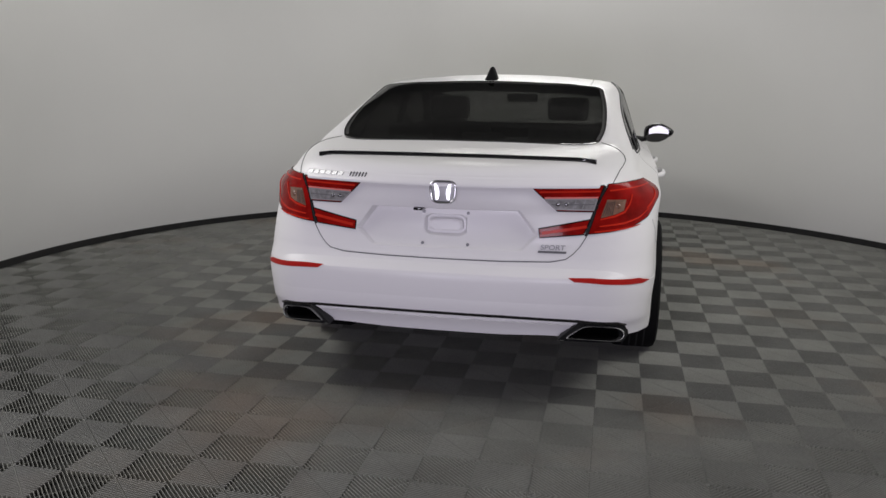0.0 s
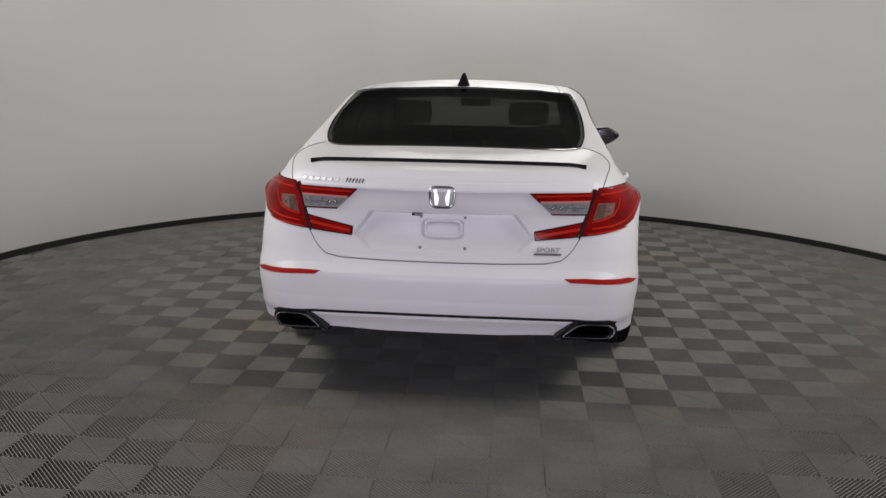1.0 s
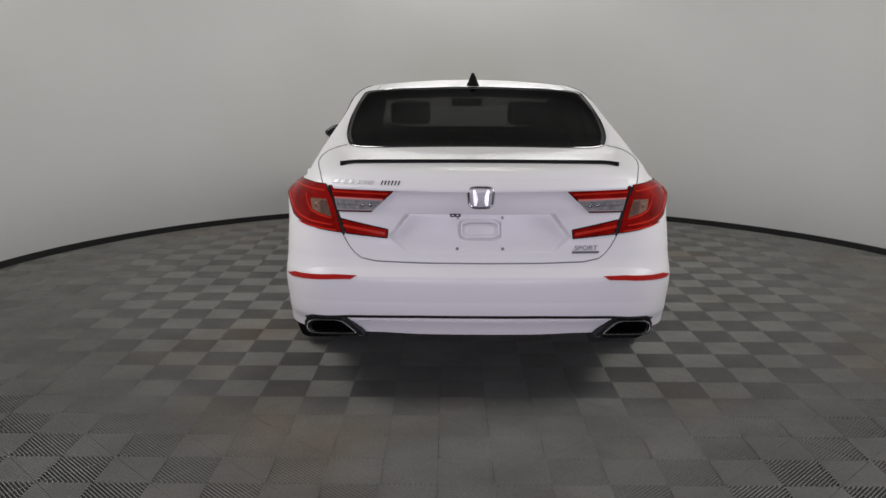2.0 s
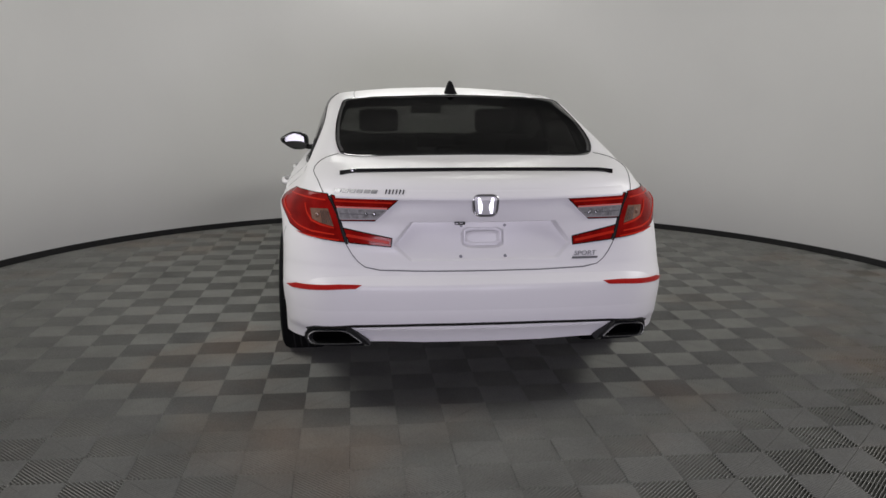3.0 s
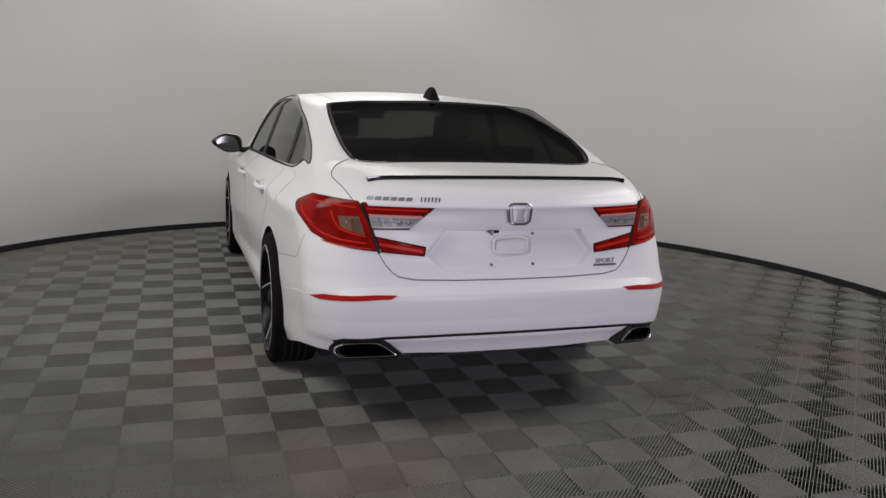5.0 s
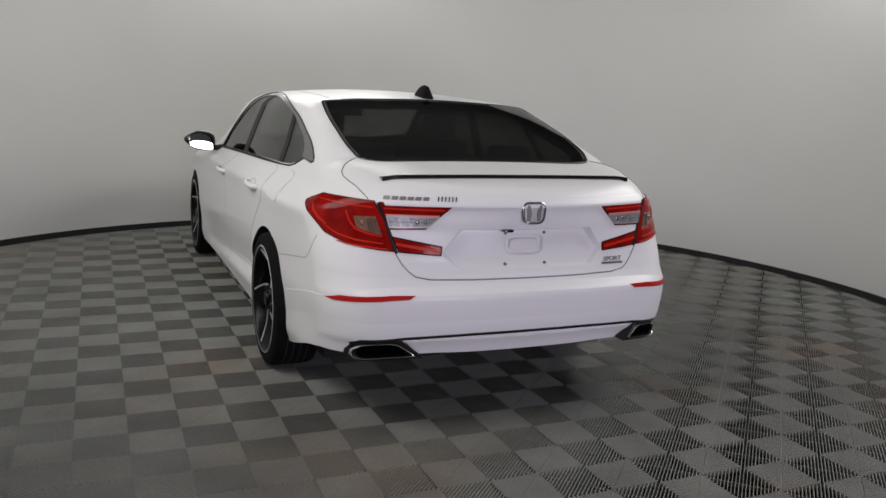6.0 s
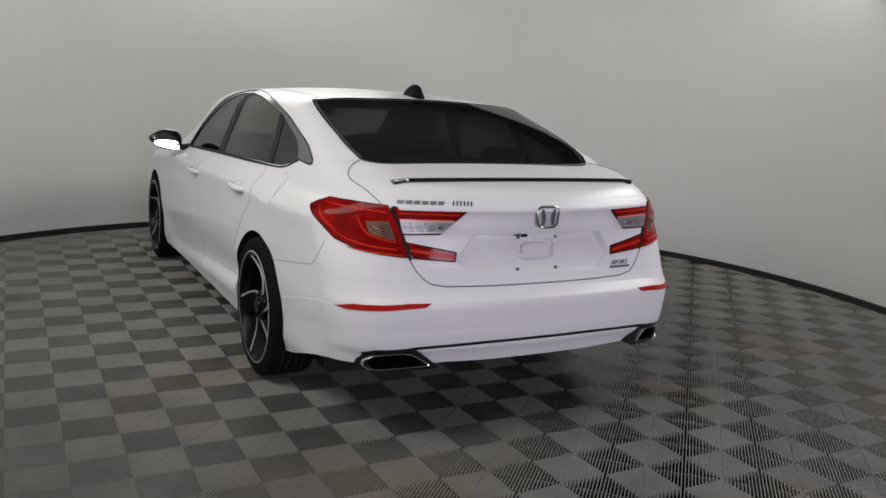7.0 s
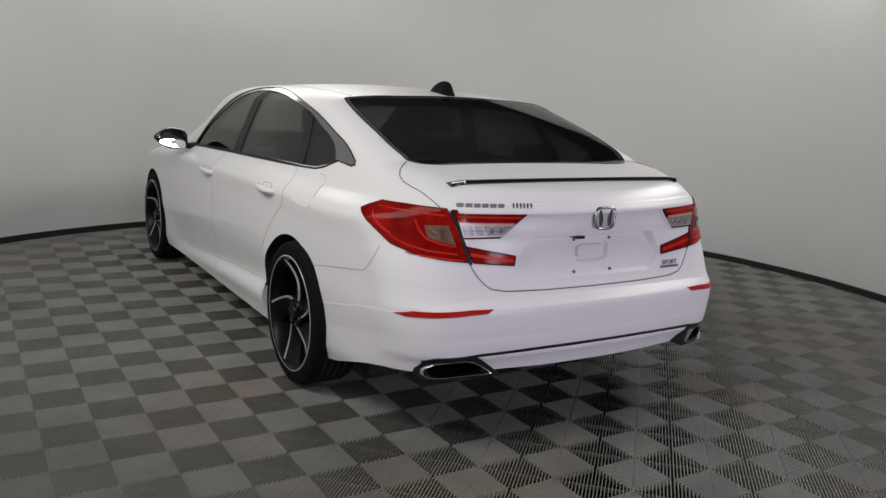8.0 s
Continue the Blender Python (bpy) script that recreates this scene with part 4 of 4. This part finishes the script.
# ---- doors' handles, side mirrors ----
for s in (1, -1):
    for y0, z0, n in ((2.47, 0.838, 0), (1.44, 0.862, 1)):
        c = lay("side", [(y0, z0)], s)[0]
        handle = empty("door_handle")
        handle.parent = car
        tagged(handle, "white pull handle on the door")
        b = bmesh.new()
        rings = []
        for i in range(11):
            u = -1 + 2 * i / 10
            q = Vector(lay("side", [(y0 + 0.105 * u, z0 + 0.004 * u)], s)[0])
            out = 0.034 * (1 - u * u) ** 0.45 + 0.002
            h = 0.016 * (1 - 0.25 * u * u)
            rings.append([b.verts.new(q + Vector((s * a, 0, d))) for a, d in ((out - 0.012, -h), (out, -h * 0.7), (out + 0.003, 0), (out, h * 0.7), (out - 0.012, h), (out - 0.016, 0))])
        for p0, p1 in zip(rings, rings[1:]):
            for k in range(6):
                b.faces.new((p0[k], p0[(k + 1) % 6], p1[(k + 1) % 6], p1[k]))
        b.faces.new(rings[0]), b.faces.new(rings[-1][::-1])
        part("grip", b, PAINT, handle, smooth=60)
        # no cup is pressed in; a grey line stands for its shaded edge
        cup = rounded([(y0 - 0.06, z0 - 0.028), (y0 + 0.06, z0 - 0.028), (y0 + 0.06, z0 + 0.028), (y0 - 0.06, z0 + 0.028)], 2)
        part("cup_edge", strip(cup + cup[:1], "side", 0.003, 0.001, sign=s), SEAM, handle, "thin grey line painted as the shaded edge of the handle cup")
    mir = empty("door_mirror")
    mir.parent = car
    tagged(mir, "gloss black door mirror with a bright glass")
    b = bmesh.new()
    bmesh.ops.create_uvsphere(b, u_segments=36, v_segments=20, radius=1.0)
    for v in b.verts:
        x, y, z = v.co
        taper = (1 - 0.50 * max(0, x) ** 1.3) * (1 + 0.35 * max(0, -x) ** 2)
        z = math.copysign(abs(z) ** 0.85, z)
        yy = y * 0.085 if y > 0 else max(y, -0.55) * 0.055
        v.co = (s * (0.975 + 0.108 * x), 3.105 + yy, 0.976 + 0.006 * x + 0.069 * z * taper)
    part("housing", b, GLOSSBLACK, mir, smooth=60)
    b = bmesh.new()
    face = [(-0.84, -0.42), (-0.78, -0.66), (-0.3, -0.74), (0.35, -0.62), (0.80, -0.22), (0.74, 0.15), (0.3, 0.42), (-0.4, 0.55), (-0.80, 0.40)]
    # glass shrunk to the bright lower part, tilted to mirror an added rear lamp
    face = rounded([(0.92 * x, -0.41 + (z + 0.095) * 0.62) for x, z in face], 2)
    front = [b.verts.new((s * (0.975 + 0.108 * x), 3.064 + 0.0102 * x + 0.0007 * z, 0.976 + 0.012 * x + 0.070 * z)) for x, z in face]
    rear_ = [b.verts.new((v.co.x, v.co.y + 0.004, v.co.z)) for v in front]
    n = len(front)
    for i in range(n):
        b.faces.new((front[i], front[(i + 1) % n], rear_[(i + 1) % n], rear_[i]))
    b.faces.new(front), b.faces.new(rear_[::-1])
    part("mirror_glass", b, MIRROR, mir, "bright mirror glass", smooth=0)
    b = bmesh.new()
    tube(b, [(s * 0.905, 3.12, 0.935), (s * 0.86, 3.11, 0.926), (s * 0.79, 3.09, 0.928)], [0.022, 0.020, 0.030], 10)
    part("arm", b, SATINBLACK, mir)

# ---- underside, wheel wells, wheels ----
b = box(bmesh.new(), -0.72, 0.72, 0.62, 4.45, 0.150, 0.24, 0.02)
part("underbody", b, LINER, car, "dark underbody")
b = box(bmesh.new(), -0.60, 0.60, 0.30, 0.66, 0.255, 0.33, 0.03)
part("muffler", b, LINER, car, "dark silencer under the tail")


def make_wheel():
    w = empty("wheel")
    b = bmesh.new()
    prof = [(0.240, -0.105), (0.262, -0.112), (0.290, -0.114), (0.309, -0.104), (0.317, -0.085), (0.318, -0.03), (0.318, 0.03), (0.317, 0.085), (0.309, 0.104), (0.290, 0.114), (0.262, 0.112), (0.240, 0.105), (0.236, 0.06), (0.236, -0.06)]
    lathe(b, prof, 72, closed=True)
    tyre = part("tyre", b, RUBBER, w, "black low-profile tyre")
    for h in (-0.05, -0.017, 0.017, 0.05):
        b = lathe(bmesh.new(), [(0.3184, h - 0.004), (0.3192, h), (0.3184, h + 0.004)], 72)
        part("tread_groove", b, LINER, tyre)
    b = lathe(bmesh.new(), [(0.243, 0.104), (0.244, 0.110), (0.238, 0.112), (0.230, 0.108), (0.224, 0.098), (0.220, 0.06), (0.212, 0.02), (0.215, -0.09), (0.24, -0.10)], 72)
    rim = part("rim", b, RIMBLACK, w, "gloss black alloy rim with machined edges", smooth=30)
    b = lathe(bmesh.new(), [(0.2445, 0.1105), (0.2420, 0.1127), (0.2385, 0.1120)], 72)
    part("rim_edge", b, MACHINED, rim, "machined silver rim edge")
    b = lathe(bmesh.new(), [(0.0, 0.02), (0.165, 0.02), (0.168, 0.016), (0.168, -0.006), (0.0, -0.006)], 48)
    part("brake_disc", b, STEEL, w, "grey brake disc")
    b = box(bmesh.new(), -0.03, 0.045, 0.075, 0.175, -0.085, 0.085, 0.012)
    part("brake_caliper", b, LINER, w, "dark brake caliper")
    b = lathe(bmesh.new(), [(0.0, 0.098), (0.030, 0.097), (0.034, 0.093), (0.036, 0.082), (0.062, 0.078), (0.068, 0.06), (0.068, 0.03), (0.0, 0.03)], 40)
    hub = part("hub", b, RIMBLACK, w, "black hub with a small cap")
    for k in range(5):
        a = radians(72 * k + 20)
        b = bmesh.new()
        bmesh.ops.create_cone(b, cap_ends=True, segments=6, radius1=0.009, radius2=0.008, depth=0.016, matrix=Matrix.Translation((0.083, 0.050 * math.cos(a), 0.050 * math.sin(a))) @ pose(0, 0, 0, 0, 90, 0))
        part("wheel_nut", b, STEEL, hub)

    def spoke(a0):
        """A curved blade from hub to rim: each row is its two edges at one radius."""
        rows = []
        for i in range(13):
            u = i / 12
            r = 0.045 + 0.187 * u
            a = a0 + radians(30) * u ** 1.3
            half = (0.036 - 0.004 * math.sin(u * math.pi) + 0.020 * u ** 3) / r
            face = 0.080 + 0.026 * u - 0.022 * math.sin(u * math.pi)
            rows.append((r, a - half, a + half, face))
        return rows

    for k in range(5):
        rows = spoke(radians(72 * k + 8))
        b = bmesh.new()
        rings = []
        for r, a, c, f in rows:
            at = lambda q, h, rr=r: b.verts.new((h, rr * math.cos(q), rr * math.sin(q)))  # noqa: E731
            rings.append([at(a, f - 0.045), at(a, f), at(a + (c - a) * 0.72, f - 0.016), at(c, f - 0.030), at(c, f - 0.055)])
        for p0, p1 in zip(rings, rings[1:]):
            for j in range(5):
                b.faces.new((p0[j], p0[(j + 1) % 5], p1[(j + 1) % 5], p1[j]))
        b.faces.new(rings[0]), b.faces.new(rings[-1][::-1])
        part("spoke", b, RIMBLACK, rim, "black curved spoke with a machined edge")
        b = bmesh.new()
        rings = []
        for (r, a, c, f) in rows:
            band = 0.0085 / r
            rings.append([b.verts.new((h, r * math.cos(q), r * math.sin(q))) for h, q in ((f - 0.006, a - 0.002 / r), (f + 0.0015, a), (f + 0.0005, a + band), (f - 0.006, a + band))])
        for p0, p1 in zip(rings, rings[1:]):
            for j in range(4):
                b.faces.new((p0[j], p0[(j + 1) % 4], p1[(j + 1) % 4], p1[j]))
        b.faces.new(rings[0]), b.faces.new(rings[-1][::-1])
        part("spoke_face", b, MACHINED, rim, "machined silver spoke edge")
    for ob in w.children_recursive:
        grow = 1.04 if ob.name.split(".")[0] in ("tyre", "tread_groove", "brake_disc", "brake_caliper") else 1.095
        for v in ob.data.vertices:
            v.co.x, v.co.y, v.co.z = v.co.x + (0.003 if grow > 1.05 else 0), v.co.y * grow, v.co.z * grow
    return w


def parent_keep(ob, parent, m):
    ob.parent = parent
    ob.matrix_basis = m


first = make_wheel()
tagged(first, "black alloy wheel with machined silver spoke edges and low-profile tyre")
for i, (s, y) in enumerate(((-1, REAR_Y), (1, REAR_Y), (-1, FRONT_Y), (1, FRONT_Y))):
    w = first if i == 0 else copy_thing(first, Matrix())
    turn = pose(0, 0, 0, 14 + 23 * i, 0, 0) if s > 0 else pose(0, 0, 0, 0, 0, 180) @ pose(0, 0, 0, 14 + 23 * i, 0, 0)
    parent_keep(w, car, Matrix.Translation((s * (0.798 if y == REAR_Y else 0.812), y, WHEEL_R)) @ turn)
    b = bmesh.new()
    cy = y + (0.075 if y == REAR_Y else 0.02)
    rings = []
    for k in range(37):
        a = radians(-20 + 220 * k / 36)
        rings.append([b.verts.new((s * x, cy + r * math.cos(a), 0.305 + r * math.sin(a))) for x, r in ((0.845, 0.374), (0.58, 0.380), (0.58, 0.05))])
    for p0, p1 in zip(rings, rings[1:]):
        for j in range(2):
            b.faces.new((p0[j], p0[j + 1], p1[j + 1], p1[j]))
    part("wheel_liner", b, LINER, car, "black wheel arch liner")

# ---- cabin ----
b = box(bmesh.new(), -0.70, 0.70, 0.75, 3.9, 0.25, 0.29)
part("cabin_floor", b, FABRIC, car, "dark carpeted cabin floor")
b = box(bmesh.new(), -0.60, 0.60, 0.62, 1.02, 0.985, 1.005, 0.005)
part("parcel_shelf", b, FABRIC, car, "dark parcel shelf under the rear window")


def cushion(x0, x1, y0, y1, z0, z1, lean_by=0.0, r=0.05):
    bm = box(bmesh.new(), x0, x1, y0, y1, z0, z1, r, 4)
    for v in bm.verts:
        v.co.y -= lean_by * (v.co.z - z0)
    return bm


rear_seat = empty("rear_seat")
rear_seat.parent = car
tagged(rear_seat, "dark rear bench seat with three headrests")
part("backrest", cushion(-0.60, 0.60, 1.22, 1.36, 0.45, 1.03, 0.36), FABRIC, rear_seat)
part("seat", cushion(-0.60, 0.60, 1.15, 1.75, 0.33, 0.50), FABRIC, rear_seat)
for x in (-0.38, 0.0, 0.38):
    part("headrest", cushion(x - 0.115, x + 0.115, 0.99, 1.07, 1.02, 1.12 if x else 1.085, 0.2, 0.03), FABRIC, rear_seat)
for x in (-0.37, 0.37):
    seat = empty("front_seat")
    seat.parent = car
    tagged(seat, "dark front seat with a headrest")
    part("backrest", cushion(x - 0.25, x + 0.25, 2.20, 2.33, 0.45, 1.08, 0.30), FABRIC, seat)
    part("seat", cushion(x - 0.25, x + 0.25, 2.15, 2.70, 0.33, 0.50), FABRIC, seat)
    part("headrest", cushion(x - 0.125, x + 0.125, 1.975, 2.07, 1.10, 1.245, 0.1, 0.035), FABRIC, seat)
b = box(bmesh.new(), -0.68, 0.68, 3.02, 3.45, 0.70, 0.90, 0.05, 4)
part("dashboard", b, FABRIC, car, "dark dashboard")
b = lathe(bmesh.new(), [(0.165, -0.012), (0.178, 0.0), (0.165, 0.012), (0.152, 0.0)], 40, closed=True)
bmesh.ops.transform(b, matrix=Matrix.Translation((-0.37, 2.93, 0.83)) @ pose(0, 0, 0, 0, 0, 90) @ pose(0, 0, 0, 0, 20, 0), verts=b.verts)
part("steering_wheel", b, FABRIC, car, "dark steering wheel")
b = box(bmesh.new(), -0.11, 0.11, 2.78, 2.81, 1.19, 1.25, 0.012, 3)
part("inner_mirror", b, SATINBLACK, car, "dark inside mirror")

# ---- floor tiles: each of four square fields with slanting ribs, its spines crossing in the middle ----
PITCH, RIBS = 0.2, 22
NODE = (-1.15, 3.33)             # one crossing of spines


def field_geometry(flip):
    """One field, corner at the origin: ribs across its diagonal, cut to the square, and a spine along the diagonal."""
    vs, fs = [], []
    s = PITCH
    inset = 0.0004
    gap = s * 2 / RIBS             # rib to rib, along x + y

    def solid(ring, top, low):
        """A bar: its flat top and walls down to low."""
        n, k = len(ring), len(vs)
        vs.extend((x, y, z) for z in (top, low) for x, y in ring)
        fs.append(tuple(range(k, k + n)))
        fs.extend((k + i, k + n + i, k + n + (i + 1) % n, k + (i + 1) % n) for i in range(n))

    lo, hi = inset, s - inset

    def cross(c):
        """Where x + y = c meets the square."""
        a = (max(lo, c - hi), min(hi, c - lo))
        b = (min(hi, c - lo), max(lo, c - hi))
        return a, b

    slot = 0.0027                  # clear of the spine, along x - y

    def half_ring(c0, c1, side):
        """The part of a rib on one side of the spine."""
        c0, c1 = max(c0, 2 * lo + 1e-4), min(c1, 2 * hi - 1e-4)
        k = 0 if side < 0 else 1
        e0, e1 = cross(c0)[k], cross(c1)[k]
        if abs(e0[0] - e0[1]) < slot + 0.002 or abs(e1[0] - e1[1]) < slot + 0.002:
            return None
        i0, i1 = [((c + side * slot) / 2, (c - side * slot) / 2) for c in (c0, c1)]
        tip = [(hi, lo) if side > 0 else (lo, hi)] if c0 < s < c1 else []
        return [i0, e0] + tip + [e1, i1] if side > 0 else [e0, i0, i1, e1] + tip

    for i in range(RIBS):
        for side in (-1, 1):
            ring = half_ring((i + 0.42) * gap, (i + 0.58) * gap, side)
            if ring:
                solid(ring, 0.0, -0.024)
    w = 0.0013
    solid([(lo, lo), (lo + w, lo), (hi, hi - w), (hi, hi), (hi - w, hi), (lo, lo + w)], -0.0075, -0.024)
    if flip:
        vs = [(s - x, y, z) for x, y, z in vs]
        fs = [f[::-1] for f in fs]
    return vs, fs


def tile_geometry():
    vs, fs = [], []
    for i in (-1, 0):
        for j in (-1, 0):
            v, f = field_geometry((i + j) % 2 != 0)
            k = len(vs)
            vs += [(x + i * PITCH, y + j * PITCH, z) for x, y, z in v]
            fs += [tuple(q + k for q in g) for g in f]
    k = len(vs)
    n = 10
    vs += [(0.007 * math.cos(2 * math.pi * a / n), 0.007 * math.sin(2 * math.pi * a / n), z) for z in (-0.0045, -0.024) for a in range(n)]
    fs += [tuple(range(k, k + n))] + [(k + a, k + n + a, k + n + (a + 1) % n, k + (a + 1) % n) for a in range(n)]
    return vs, fs


tv, tf = tile_geometry()
tile_me = bpy.data.meshes.new("floor_tile")
tile_me.from_pydata(tv, [], tf)
tile_me.materials.append(TILE)
ground = bpy.data.objects["floor"]
spots = []
for i in range(-24, 30):
    for j in range(-24, 30):
        x, y = NODE[0] + 2 * PITCH * i, NODE[1] + 2 * PITCH * j
        d = math.hypot(x - RC[0], y - RC[1])
        if (d < RR - 0.02 + 0.28 and y > 1.2) or (-4.9 < x < 4.1 and -3.7 < y <= 1.9):
            spots.append((x, y))
near = [q for q in spots if 1.2 < q[1] < 6.4 and -3.6 < q[0] < 2.4]
near.sort(key=lambda q: math.hypot(q[0] + 0.9, (q[1] - 3.2) * 0.8))
chosen = set(near[:300])
for x, y in sorted(chosen):
    ob = new("floor_tile", tile_me)
    ob.parent = ground
    ob.location = (x, y, 0)
rest = [q for q in spots if q not in chosen]
base_v = np.array(tv)
allv = np.concatenate([base_v + (x, y, 0) for x, y in rest])
allf = [tuple(q + k * len(tv) for q in f) for k in range(len(rest)) for f in tf]
rest_me = bpy.data.meshes.new("floor_tiles_beyond")
rest_me.from_pydata(allv.tolist(), [], allf)
rest_me.materials.append(TILE)
beyond = new("floor_tiles_beyond", rest_me)
beyond.parent = ground
tagged(beyond, "grey ribbed interlocking floor tiles", kind="stuff")
